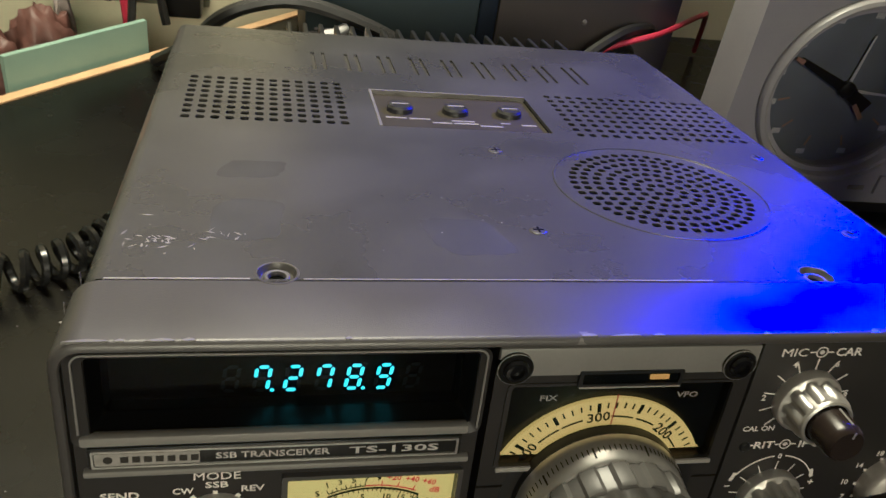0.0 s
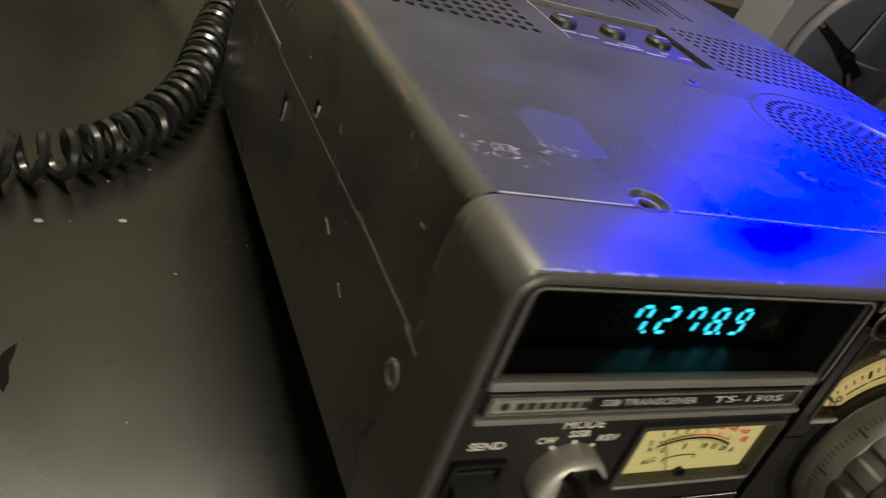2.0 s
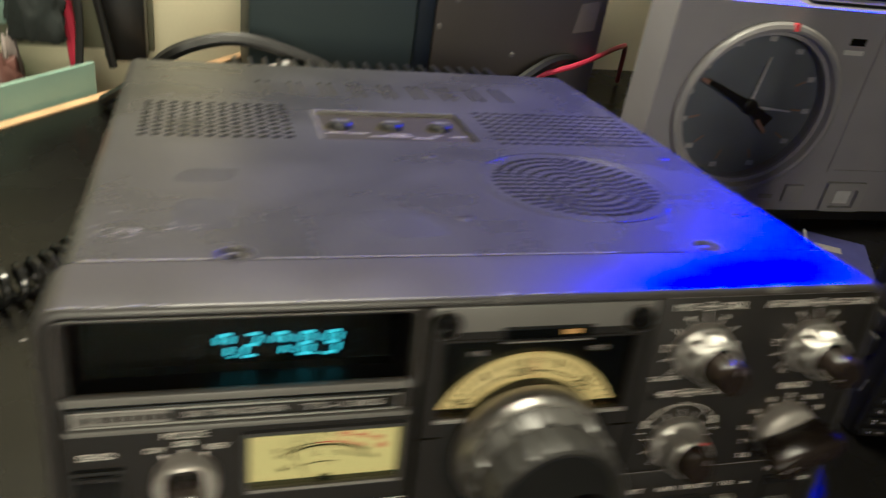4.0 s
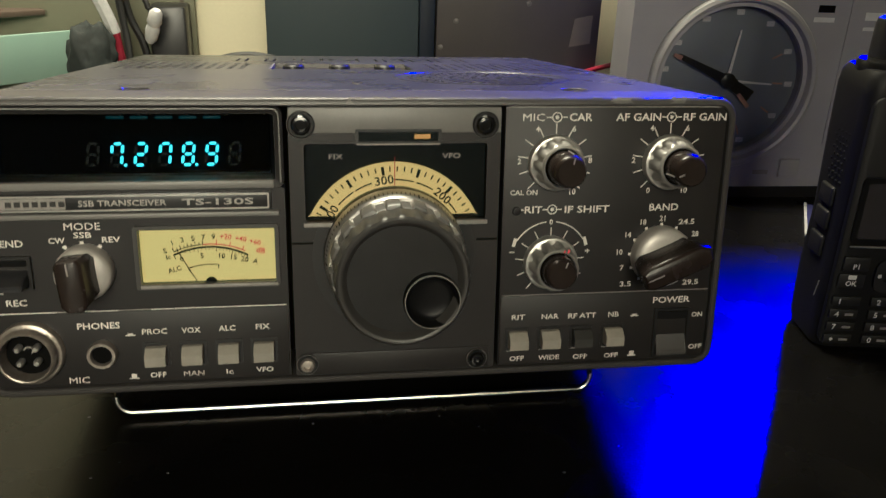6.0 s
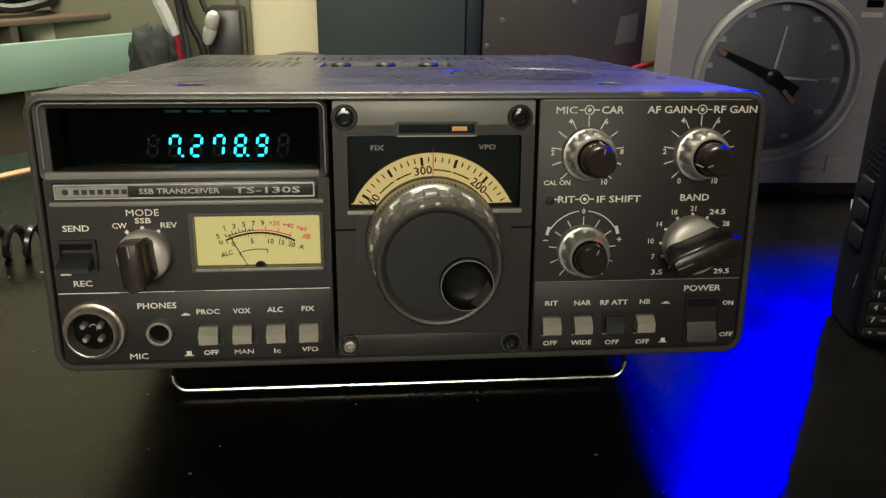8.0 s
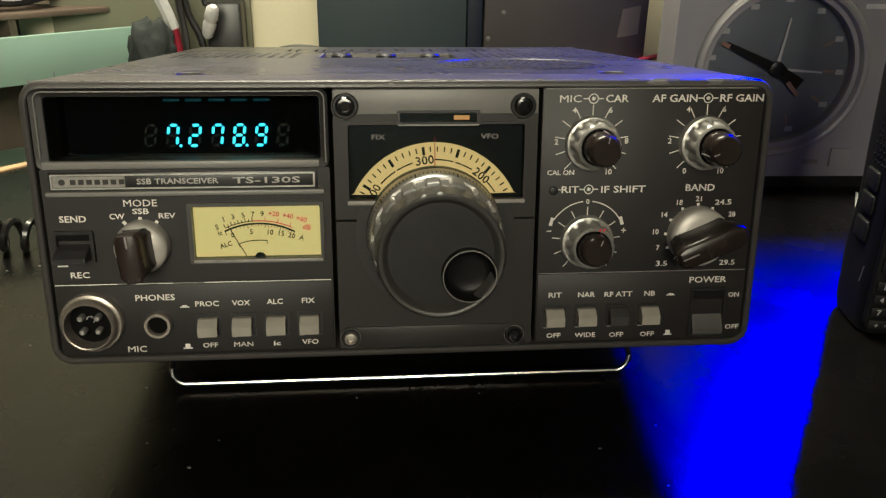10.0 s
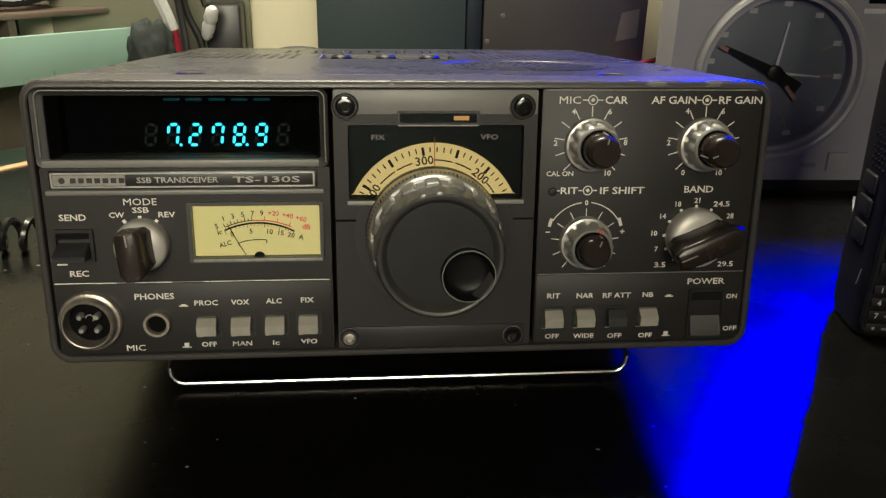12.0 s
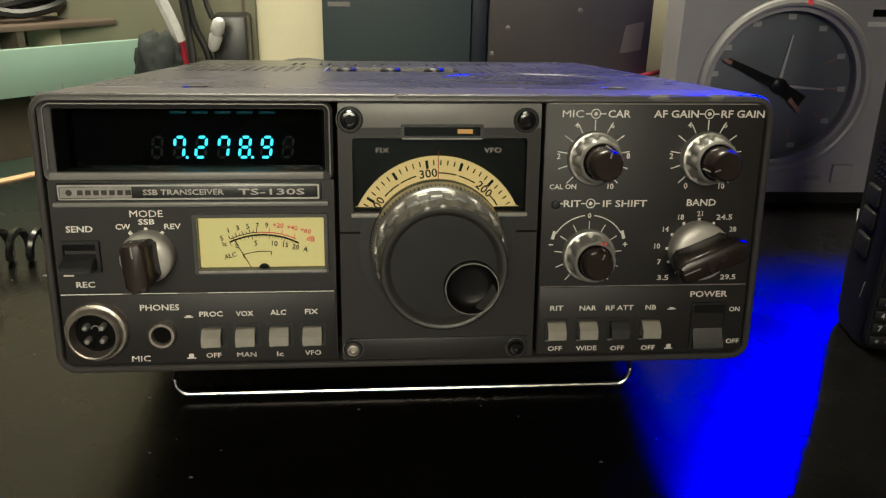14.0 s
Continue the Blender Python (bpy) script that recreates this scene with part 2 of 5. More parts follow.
M_BRASS = mat("worn_brass", (0.72, 0.56, 0.20), 0.3, metal=1.0, vary=0.2, scale=200)
M_DIAL = glow("lit_dial_face", (1.0, 0.72, 0.20), 0.92, base=(0.75, 0.56, 0.22))
M_METER = glow("lit_meter_face", (1.0, 0.79, 0.20), 0.95, base=(0.80, 0.70, 0.36))
M_DIGIT = glow("lit_cyan_segment", (0.06, 0.85, 0.86), 3.0)
M_GHOST = glow("unlit_segment", (0.02, 0.5, 0.5), 0.0012, base=(0.001, 0.0012, 0.0012))
M_REDLIT = glow("backlit_red_ink", (1.0, 0.10, 0.02), 0.55, base=(0.6, 0.04, 0.01))
# no lamp: this glow stands in for reflected light of the digits
M_EDGE_REFLECTION = glow("glowing_digit_reflection", (0.0, 0.30, 0.30), 0.13, base=(0.003, 0.004, 0.004))
M_AMBER = glow("amber_lamp", (1.0, 0.52, 0.0), 1.0, base=(0.1, 0.05, 0.0))
M_GLOSSBLACK = mat("glossy_black_lining", (0.004, 0.004, 0.004), 0.36, vary=0.1, scale=60, bump=0.03, spec=0.3)
M_DIMPLE = mat("smooth_black_dimple", (0.006, 0.006, 0.007), 0.36, vary=0.1, scale=100, bump=0, spec=0.15)
M_GRIP = mat("dark_grey_grip", (0.085, 0.083, 0.078), 0.34, vary=0.12, scale=120, bump=0.1)
M_SCREW = mat("polished_black_screw", (0.006, 0.006, 0.007), 0.16, vary=0.1, scale=100, bump=0)
M_PANE = glass("smoked_window", (0.75, 0.78, 0.8))

# ---- the transceiver ----
RADIO = pose(0, 0, 0.0366, -7.5, 0, 0)
radio = thing("radio_transceiver", RADIO, "worn grey radio transceiver propped on a chrome wire bail", "radio")


def closed_loft(rings, bm=None):
    bm = bm or bmesh.new()
    rows = [[bm.verts.new(p) for p in r] for r in rings]
    n = len(rows[0])
    for k in range(len(rows)):
        a, b = rows[k], rows[(k + 1) % len(rows)]
        for i in range(n):
            bm.faces.new((a[i], a[(i + 1) % n], b[(i + 1) % n], b[i]))
    return bm


def inset(d, r=7):
    return rr(-120.5 + d, 120.5 - d, d, 94 - d, max(r - d, 0.8), 6)


bezel = part("front_bezel", closed_loft([[(x, y, z) for x, z in inset(d)] for d, y in ((0, 25), (0, 1.6), (0.35, 0.6), (1.1, 0.05), (2.2, 0.0), (2.6, 0.5), (2.7, 2.4), (3.0, 6), (3.0, 25))]), M_BEZEL, radio)
# bare worn strips along the bezel's edges
random.seed(5)
for x, w in ((-117, 9), (-107, 2), (-101, 6), (-94, 3), (-60, 1.5), (-6, 4), (1, 8), (12, 3), (41, 2), (58, 4), (71, 3), (79, 9), (97.5, 9), (109, 2)):
    d = 0.4 + random.random() * (1.6 if x > 70 else 0.5)
    pts = [(x, 0.9), (x + w * 0.3, 0.75), (x + w, 0.85), (x + w * 0.9, 1.0 + d * 0.6), (x + w * 0.55, 1.1 + d), (x + w * 0.2, 1.0 + d * 0.5)]
    part("worn_edge", add_loft(bmesh.new(), [[(px, py, z) for px, py in pts] for z in (93.3, 94.03)]), M_BAR, bezel)
# larger chips that run over the rounded top edge
for x0, x1 in ((76.0, 86.5), (95.0, 103.5), (-8.0, -3.0)):
    rows = []
    for k, (d, y) in enumerate(((-0.03, 2.6), (-0.03, 1.6), (0.33, 0.57), (1.08, 0.01), (1.55, -0.03))):
        a, b = x0 + random.uniform(0, 1.8) + 0.7 * k * random.random(), x1 - random.uniform(0, 1.8) - 1.4 * k * random.random()
        rows.append([(a + (b - a) * u, y + random.uniform(-0.1, 0.0) * (k == 0), 94 - d - (random.uniform(0, 0.35) if k == 4 else 0)) for u in (0, 0.2, 0.4, 0.6, 0.8, 1)])
    bm = bmesh.new()
    grid = [[bm.verts.new(p) for p in r] for r in rows]
    for r, q in zip(grid, grid[1:]):
        for j in range(5):
            bm.faces.new((r[j], r[j + 1], q[j + 1], q[j]))
    part("paint_chip", bm, M_WORN2, bezel, "paint chipped off the edge")
# near-black plate, so gaps between the panels look deep in shade
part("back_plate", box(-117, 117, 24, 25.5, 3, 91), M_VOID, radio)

# text: built-in font, turned to the front
FONT_CAP = 0.69


def letters(name, text, x, z, cap, parent, material=None, y=1.9, width=0.0, spin=0.0, shear=0.0, thick=None):
    cu = bpy.data.curves.new("tmp", "FONT")
    cu.body, cu.size, cu.align_x, cu.align_y, cu.shear = text, cap / FONT_CAP, "CENTER", "CENTER", shear
    cu.resolution_u, cu.offset, cu.extrude = 2, ((0.0 if "M" in text else 0.02 * cap) if thick is None else thick), 0.04
    ob = bpy.data.objects.new("tmp", cu)
    me = bpy.data.meshes.new_from_object(ob)
    bpy.data.objects.remove(ob)
    bpy.data.curves.remove(cu)
    xs = [v.co.x for v in me.vertices]
    zs = [v.co.y for v in me.vertices]
    k = width / (max(xs) - min(xs)) if width else 1.0
    cx, cz = (max(xs) + min(xs)) / 2, (max(zs) + min(zs)) / 2
    c, s = math.cos(radians(spin)), math.sin(radians(spin))
    for v in me.vertices:
        u, w, h = (v.co.x - cx) * k, v.co.y - cz, v.co.z
        v.co = Vector((x + u * c - w * s, y - h, z + u * s + w * c)) * 0.001
    me.materials.clear()
    me.materials.append(material or M_INK)
    t = new(name, me)
    t.parent = parent
    return t


def strokes(name, segs, w, parent, material=None, y=1.9, label=""):
    """Printed lines: (x0, z0, x1, z1[, width])."""
    bm = bmesh.new()
    for s in segs:
        a, b, ww = Vector(s[:2]), Vector(s[2:4]), (s[4] if len(s) > 4 else w)
        d = (b - a).normalized()
        n = Vector((-d.y, d.x)) * ww / 2
        add_loft(bm, [[(p.x, yy, p.y) for p in (a - n, b - n, b + n, a + n)] for yy in (y - 0.04, y + 0.06)])
    return part(name, bm, material or M_INK, parent, label)


# -- left side: display, name strip, switches
dp = part("display_surround", ring(rr(-117.4, -26.4, 66.4, 91.2, 2.4), rr(-113.8, -28.8, 68.6, 89.2, 1.0), 0.6, 4, inner_y0=1.6), M_PANEL, radio)
part("display_tunnel", ring(rr(-114.6, -28.0, 68.0, 90.0, 1.2), rr(-113.6, -29.0, 68.8, 89.0, 1.0), 2.0, 14, inner_back=rr(-111.0, -31.4, 69.2, 88.2, 0.8)), M_GLOSSBLACK, radio)
part("surround_edge", tube([(-115.8, 0.55, 70)] + [(-115.8 + 2.4 * (1 - math.cos(radians(a))), 0.55, 88.2 + 2.4 * math.sin(radians(a))) for a in range(0, 91, 15)] + [(-29.8 + 2.4 * math.sin(radians(a)), 0.55, 88.2 + 2.4 * math.cos(radians(a))) for a in range(0, 91, 15)] + [(-27.4, 0.55, 68)], 0.28, 6), M_BAR, dp)
part("display_backing", box(-112, -30.5, 13.0, 15, 68, 90), M_VOID, radio)
part("display_window", box(-112.4, -30.2, 9.0, 9.4, 69.0, 88.8), M_PANE, radio, "smoked display window")
SEG = {"a": (0, 2, 1, 2), "b": (1, 1, 1, 2), "c": (1, 0, 1, 1), "d": (0, 0, 1, 0), "e": (0, 0, 0, 1), "f": (0, 1, 0, 2), "g": (0, 1, 1, 1)}
DIG = {"7": "abcf", "2": "abged", "8": "abcdefg", "9": "abcdfg"}


def digit(cx, cz, on, name, material, y, dot=False):
    w, h, sl = 3.1, 3.35, 0.14
    bm = bmesh.new()
    for s in on:
        x0, z0, x1, z1 = SEG[s]
        a, b = Vector(((x0 - 0.5) * w, (z0 - 1) * h)), Vector(((x1 - 0.5) * w, (z1 - 1) * h))
        d = (b - a).normalized()
        a, b = a + d * 0.38, b - d * 0.38
        n = Vector((-d.y, d.x)) * 0.46
        pts = [a, a + d * 0.35 + n, b - d * 0.35 + n, b, b - d * 0.35 - n, a + d * 0.35 - n]
        add_loft(bm, [[(cx + p.x + p.y * sl, yy, cz + p.y) for p in pts] for yy in (y, y + 0.1)])
    if dot:
        prism(circle(cx + w * 0.5 + 0.75, cz - h, 0.5, 10), y, y + 0.1, bm)
    return part(name, bm, material, radio)


for cx, ch, dot in ((-77.4, "7", True), (-70.3, "2", False), (-63.0, "7", False), (-56.0, "8", True), (-48.9, "9", False)):
    digit(cx, 75.4, DIG[ch], "lit_digit", M_DIGIT, 11.6, dot)
    rest = "".join(s for s in "abcdefg" if s not in DIG[ch])
    if rest:
        digit(cx, 75.4, rest, "unlit_digit", M_GHOST, 11.7)
for cx in (-84.5, -41.8):
    digit(cx, 75.4, "abcdefg", "unlit_digit", M_GHOST, 11.7)

# the digits' light caught on the filter's upper edge, drawn as faint glowing bars
for cx in (-76.6, -69.6, -62.3, -55.2, -48.0):
    part("filter_edge_reflection", box(cx - 2.6, cx + 2.6, 9.5, 9.9, 86.6, 87.5, bevel=0.2), M_EDGE_REFLECTION, radio)


def holed_plate(outer, openings, y0, y1):
    """Flat plate with an (x, z) outline and openings cut through it."""
    bm = bmesh.new()
    es, lp = [], []
    for o in [outer] + openings:
        vs = [bm.verts.new((x, y0, z)) for x, z in o]
        es += [bm.edges.new((a, b)) for a, b in zip(vs, vs[1:] + vs[:1])]
        lp.append(vs)
    bmesh.ops.triangle_fill(bm, use_beauty=True, use_dissolve=False, edges=es, normal=(0, -1, 0))
    for vs in lp:
        bk = [bm.verts.new((v.co.x, y1, v.co.z)) for v in vs]
        for j in range(len(vs)):
            bm.faces.new((vs[j], vs[(j + 1) % len(vs)], bk[(j + 1) % len(vs)], bk[j]))
    return bm


left = part("left_panel", holed_plate(rr(-117.4, -26.4, 3, 66.2, 0.4, 2), [rr(-72.0, -29.4, 35.2, 54.6, 0.5, 2)], 2.0, 8), M_PANEL, radio)
for z0, z1, x1 in ((66.5, 69.0, -29.4), (57.6, 59.3, -28.2)):
    part("trim_rib", box(-115.8, x1, 0.1, 3, z0, z1, bevel=0.5), M_BAR, radio)
strip = part("name_strip", box(-114.6, -30.4, 0.9, 3, 59.6, 65.4, bevel=0.3), M_BLACK, radio)
part("strip_frame", ring(rr(-113.9, -31.2, 60.0, 64.9, 0.4), rr(-113.4, -31.7, 60.5, 64.4, 0.3), 0.5, 1.2), M_SILVER, strip)
part("maker_plate", box(-113.2, -90.9, 0.6, 1.2, 60.7, 64.2), M_WORN, strip, "small silver maker's plate")
part("maker_mark", prism(circle(-110.4, 62.4, 1.0, 12), 0.45, 0.7), M_DARKINK, strip)
for x in (-107.8, -105.3, -102.8, -100.3, -97.8, -95.3, -92.8):
    part("maker_mark", box(x, x + 1.7, 0.45, 0.7, 61.6, 63.2), M_DARKINK, strip)
letters("lettering", "SSB TRANSCEIVER", -74.6, 62.4, 1.75, strip, M_INKMID, 0.8, width=25.6)
letters("lettering", "TS-130S", -46.6, 62.4, 1.9, strip, M_INKMID, 0.8, width=21.4)

for txt, x, z, cap, w in (("SEND", -108.9, 50.1, 2.05, 8.4), ("REC", -108.7, 31.2, 1.95, 6.0), ("MODE", -87.3, 55.1, 2.2, 10.5), ("SSB", -87.4, 52.4, 1.75, 5.2), ("CW", -95.0, 50.8, 1.75, 4.7), ("REV", -79.2, 50.8, 1.75, 5.3),
                          ("PHONES", -85.3, 23.1, 2.0, 12.8), ("MIC", -92.7, 4.9, 2.05, 6.1), ("PROC", -68.6, 20.5, 1.75, 7.7), ("VOX", -57.4, 20.5, 1.75, 5.9), ("ALC", -46.2, 20.7, 1.75, 5.3), ("FIX", -35.0, 20.8, 1.75, 4.4),
                          ("OFF", -68.5, 5.6, 1.65, 5.0), ("MAN", -57.4, 5.6, 1.65, 6.4), ("Ic", -46.1, 5.6, 1.65, 2.2), ("VFO", -34.9, 5.8, 1.65, 5.5)):
    letters("lettering", txt, x, z, cap, left, None, 1.2 if z < 27 else 1.95, width=w)
low = part("lower_panel", box(-117.2, -26.8, 1.3, 3, 3.2, 27.6, bevel=0.3), M_PANEL, radio)
strokes("divider_line", [(-116.8, 28.0, -97, 28.0), (-91, 28, -79, 28), (-69, 28, -27.2, 28)], 0.3, low, None, 1.25)
strokes("divider_line", [(-97, 28.0, -91, 28.0), (-79, 28, -69, 28)], 0.3, low, M_WORN, 1.25)
for g in ((-92.4, 48.2, -93.2, 49.1, 1.1), (-87.8, 49.5, -87.8, 50.5, 1.1), (-83.1, 48.2, -82.3, 49.1, 1.1), (-115.4, 34.4, -112.1, 34.4, 0.5)):
    strokes("mark", [g], 0.9, left, None, 1.9)


def push_marks(x, up, parent, y=1.2):
    for z, deep in up:
        h = 1.5 if deep else 0.55
        strokes("push_symbol", [(x - 1.5, z - 0.7, x + 1.5, z - 0.7, 0.35), (x, z - 0.6, x, z - 0.6 + h, 1.6)], 0.4, parent, None, y)


push_marks(-76.0, ((20.2, False), (5.4, True)), low)


def rocker(name, x0, x1, z0, z1, deep, parent, light):
    fr = part(name, ring(rr(x0, x1, z0, z1, 0.6), rr(x0 + 1.1, x1 - 1.1, z0 + 1.1, z1 - 1.1, 0.4), 0.5, 6), M_BLACK, parent)
    mid = (z0 + z1) / 2
    bm = bmesh.new()
    prof = [(1.6, mid + 0.8), (1.0 - deep, z0 + 4.0), (-deep, z0 + 3.0), (-deep, z0 + 1.6), (6, z0 + 1.2), (6, mid + 0.8)]
    add_loft(bm, [[(x, y, z) for y, z in prof] for x in (x0 + 1.2, x1 - 1.2)])
    bmesh.ops.bevel(bm, geom=bm.edges[:], offset=0.3, segments=2, affect="EDGES")
    part("rocker_cap", bm, light, fr)
    prof = [(0.0, z1 - 1.2), (2.4, mid + 1.4), (6, mid + 0.9), (6, z1 - 1.2)]
    part("rocker_upper", add_loft(bmesh.new(), [[(x, y, z) for y, z in prof] for x in (x0 + 1.25, x1 - 1.25)]), M_BLACK, fr)
    return fr


rocker("send_switch", -115.4, -102.8, 35.6, 46.4, 6.0, radio, M_ROCKER_DARK)

# meter
mt = part("panel_meter", ring(rr(-72.6, -28.8, 34.6, 55.0, 0.8), rr(-71.2, -30.0, 36.2, 53.8, 0.5), 0.4, 5), M_BEZEL, radio)
part("meter_sill", box(-71.4, -29.4, 0.2, 1.6, 34.9, 36.0, bevel=0.3), M_WORN, mt)
part("meter_face", box(-71.2, -30.0, 3.6, 4.6, 36, 54), M_METER, mt, "yellow lit meter face")
part("meter_glass", box(-71.2, -30.0, 1.4, 1.7, 36.1, 53.9), M_PANE, mt)


def arc_pts(cx, cz, r, a0, a1, n):
    return [(cx + r * math.cos(radians(a0 + (a1 - a0) * i / n)), cz + r * math.sin(radians(a0 + (a1 - a0) * i / n))) for i in range(n + 1)]


def arc_segs(cx, cz, r, a0, a1, n, w):
    p = arc_pts(cx, cz, r, a0, a1, n)
    return [(*p[i], *p[i + 1], w) for i in range(n)]


MC = (-50.5, 22.0)   # centre of the meter's scales
seg = arc_segs(*MC, 26.2, 114, 94, 14, 0.28) + arc_segs(*MC, 25.3, 115.5, 62, 24, 0.6) + arc_segs(*MC, 19.6, 110, 82, 12, 0.28)
for i in range(9):
    a = radians(114 - 2.5 * i)
    l = 27.5 if i % 2 == 0 else 27.0
    seg.append((MC[0] + 26.2 * math.cos(a), MC[1] + 26.2 * math.sin(a), MC[0] + l * math.cos(a), MC[1] + l * math.sin(a), 0.25))
for i in range(21):
    a = radians(115.5 - 53.5 * (i / 20) ** 0.8)
    l = 23.9 if i % 5 == 0 else 24.4
    seg.append((MC[0] + 25.3 * math.cos(a), MC[1] + 25.3 * math.sin(a), MC[0] + l * math.cos(a), MC[1] + l * math.sin(a), 0.2))
for a in (110, 82):
    a = radians(a)
    seg.append((MC[0] + 19.6 * math.cos(a), MC[1] + 19.6 * math.sin(a), MC[0] + 18.4 * math.cos(a), MC[1] + 18.4 * math.sin(a), 0.28))
strokes("meter_scale", seg, 0.3, mt, M_DARKINK, 3.45)
strokes("red_scale", arc_segs(*MC, 26.2, 94, 65, 14, 0.34) + [(MC[0] + 26.2 * math.cos(radians(a)), MC[1] + 26.2 * math.sin(radians(a)), MC[0] + 27.6 * math.cos(radians(a)), MC[1] + 27.6 * math.sin(radians(a)), 0.25) for a in (85, 76, 67)], 0.3, mt, M_REDLIT, 3.45)
for t, x, z, cap, m, sp in (("1", -61.6, 48.9, 1.4, M_DARKINK, 14), ("3", -58.5, 49.7, 1.4, M_DARKINK, 10), ("5", -55.2, 50.2, 1.4, M_DARKINK, 6), ("7", -52.0, 50.5, 1.4, M_DARKINK, 2), ("9", -49.0, 50.6, 1.4, M_DARKINK, -1),
                            ("+20", -45.2, 50.5, 1.35, M_REDLIT, -6), ("+40", -40.6, 49.7, 1.35, M_REDLIT, -10), ("+60", -36.2, 48.6, 1.35, M_REDLIT, -15), ("dB", -34.6, 45.8, 1.5, M_REDLIT, -12), ("S", -63.9, 46.3, 1.4, M_DARKINK, 14),
                            ("Ic", -63.0, 44.3, 1.3, M_DARKINK, 12), ("0", -59.0, 43.6, 1.4, M_DARKINK, 10), ("5", -52.8, 44.5, 1.4, M_DARKINK, 3), ("10", -46.6, 44.3, 1.4, M_DARKINK, -5), ("15", -43.0, 43.8, 1.4, M_DARKINK, -9), ("20", -39.7, 43.0, 1.4, M_DARKINK, -13), ("A", -36.4, 42.2, 1.4, M_DARKINK, -14), ("ALC", -61.4, 40.2, 1.3, M_DARKINK, 16)):
    letters("meter_lettering", t, x, z, cap * 1.18, mt, m, 3.45, spin=sp)
strokes("needle", [(-54.6, 36.4, -60.1, 46.6)], 0.26, mt, M_DARKINK, 2.6)
part("needle_cover", prism(circle(-50.3, 35.6, 1.9, 16, 10, 170), 2.4, 3.4), M_DARKINK, mt)


def dual_knob(x, z, turn, tip, red=False):
    k = part("ring_knob", lathe(x, z, [(9.0, 2.0), (9.0, -0.7), (8.7, -1.2), (8.0, -1.4), (7.9, -1.9), (7.6, -6.2), (7.4, -7.4), (7.0, -8.0), (6.6, -8.2)], 60,
             wobble=lambda i, j: 1.0 if j < 4 or j > 6 else (1.0, 1.0, 0.96, 0.87, 0.87, 0.96)[i % 6]), M_KNOB, radio, "fluted silver outer knob")
    part("front_rim", lathe(x, z, [(7.0, -7.9), (6.9, -8.7), (6.4, -9.1), (6.0, -8.8), (5.9, -7.8)], 40, back=False, front=False), M_KNOB, k)
    part("shadow_gap", lathe(x, z, [(6.1, -8.0), (6.1, -8.3), (5.4, -8.3)], 32), M_VOID, k)
    cap = part("centre_knob", lathe(x, z, [(5.5, -7), (5.45, -10.0), (5.3, 2.0 - tip), (4.9, 0.6 - tip), (4.3, -tip)], 32, wobble=lambda i, j: 1.0 if (i % 2) else 0.985), M_SMOKE, k, "smoky black centre knob")
    a = radians(turn)
    dx, dz = math.cos(a), math.sin(a)
    bm = tube([(x + dx * 5.5, -9.5, z + dz * 5.5), (x + dx * 5.3, 1.9 - tip, z + dz * 5.3)], 0.3, 6)
    part("pointer_line", bm, M_WORN, cap)
    strokes("pointer_line", [(x + dx * 2.6, z + dz * 2.6, x + dx * 4.5, z + dz * 4.5)], 0.45, cap, M_WORN, -tip - 0.1)
    if red:
        strokes("red_mark", [(x + dx * 6.3 - 0.6, z + dz * 6.3, x + dx * 7.4 - 0.6, z + dz * 7.4, 0.5), (x + dx * 6.3 + 0.7, z + dz * 6.3, x + dx * 7.4 + 0.7, z + dz * 7.4, 0.5)], 0.5, k, M_REDINK, -9.2)
    return k


def bar_knob(x, z, ring_r, angle, length, width, deep):
    k = part("selector_knob", lathe(x, z, [(ring_r, 2.0), (ring_r, -2.0), (ring_r - 0.3, -3.2), (ring_r - 0.9, -3.8), (ring_r - 2.6, -4.4), (ring_r - 4.2, -4.6)], 48), M_COLLAR, radio, "silver collar of the selector knob")
    a = radians(angle)
    c, s = math.cos(a), math.sin(a)
    L, W = length / 2, width / 2
    def ol(kl, kw):
        return [(x + (u * c - v * s), z + (u * s + v * c)) for u, v in ((L * kl, W * 0.7 * kw), (L * 0.8 * kl, W * kw), (-L * 0.75 * kl, W * kw), (-L * kl, W * 0.55 * kw), (-L * kl, -W * 0.55 * kw), (-L * 0.75 * kl, -W * kw), (L * 0.8 * kl, -W * kw), (L * kl, -W * 0.7 * kw))]
    bm = bmesh.new()
    rings = [[(px, y, pz) for px, pz in ol(kl, kw)] for kl, kw, y in ((0.86, 1.1, -4.2), (0.93, 1.05, -6.5), (1.0, 0.95, -deep + 1.0), (0.97, 0.85, -deep), (0.93, 0.7, -deep - 0.4))]
    add_loft(bm, rings)
    g = part("grip", bm, M_SMOKE, k, "smoky black bar grip")
    strokes("pointer_line", [(x - (L * 0.45) * -c, z - (L * 0.45) * -s, x + L * 0.92 * c, z + L * 0.92 * s)], 0.45, g, M_WORN, -deep - 0.45)
    return k


bar_knob(-87.3, 41.2, 8.5, 95, 16.0, 8.4, 15.5)

# microphone socket and headphone jack
mic = part("microphone_socket", lathe(-106.1, 15.3, [(10.2, 2), (10.2, -0.6), (9.8, -1.2), (9.1, -1.4), (8.6, -1.7), (8.9, -2.1), (8.5, -2.5), (8.8, -2.9), (8.4, -3.3), (8.7, -3.7), (8.4, -4.3), (7.9, -4.7), (7.5, -4.5), (7.1, -2.0), (7.0, 2.0)], 40), M_NICKEL, radio, "worn nickel four-pin socket")
part("insert", lathe(-106.1, 15.3, [(7.2, 2), (7.2, 0.6), (6.9, 0.5)], 32), M_VOID, mic)
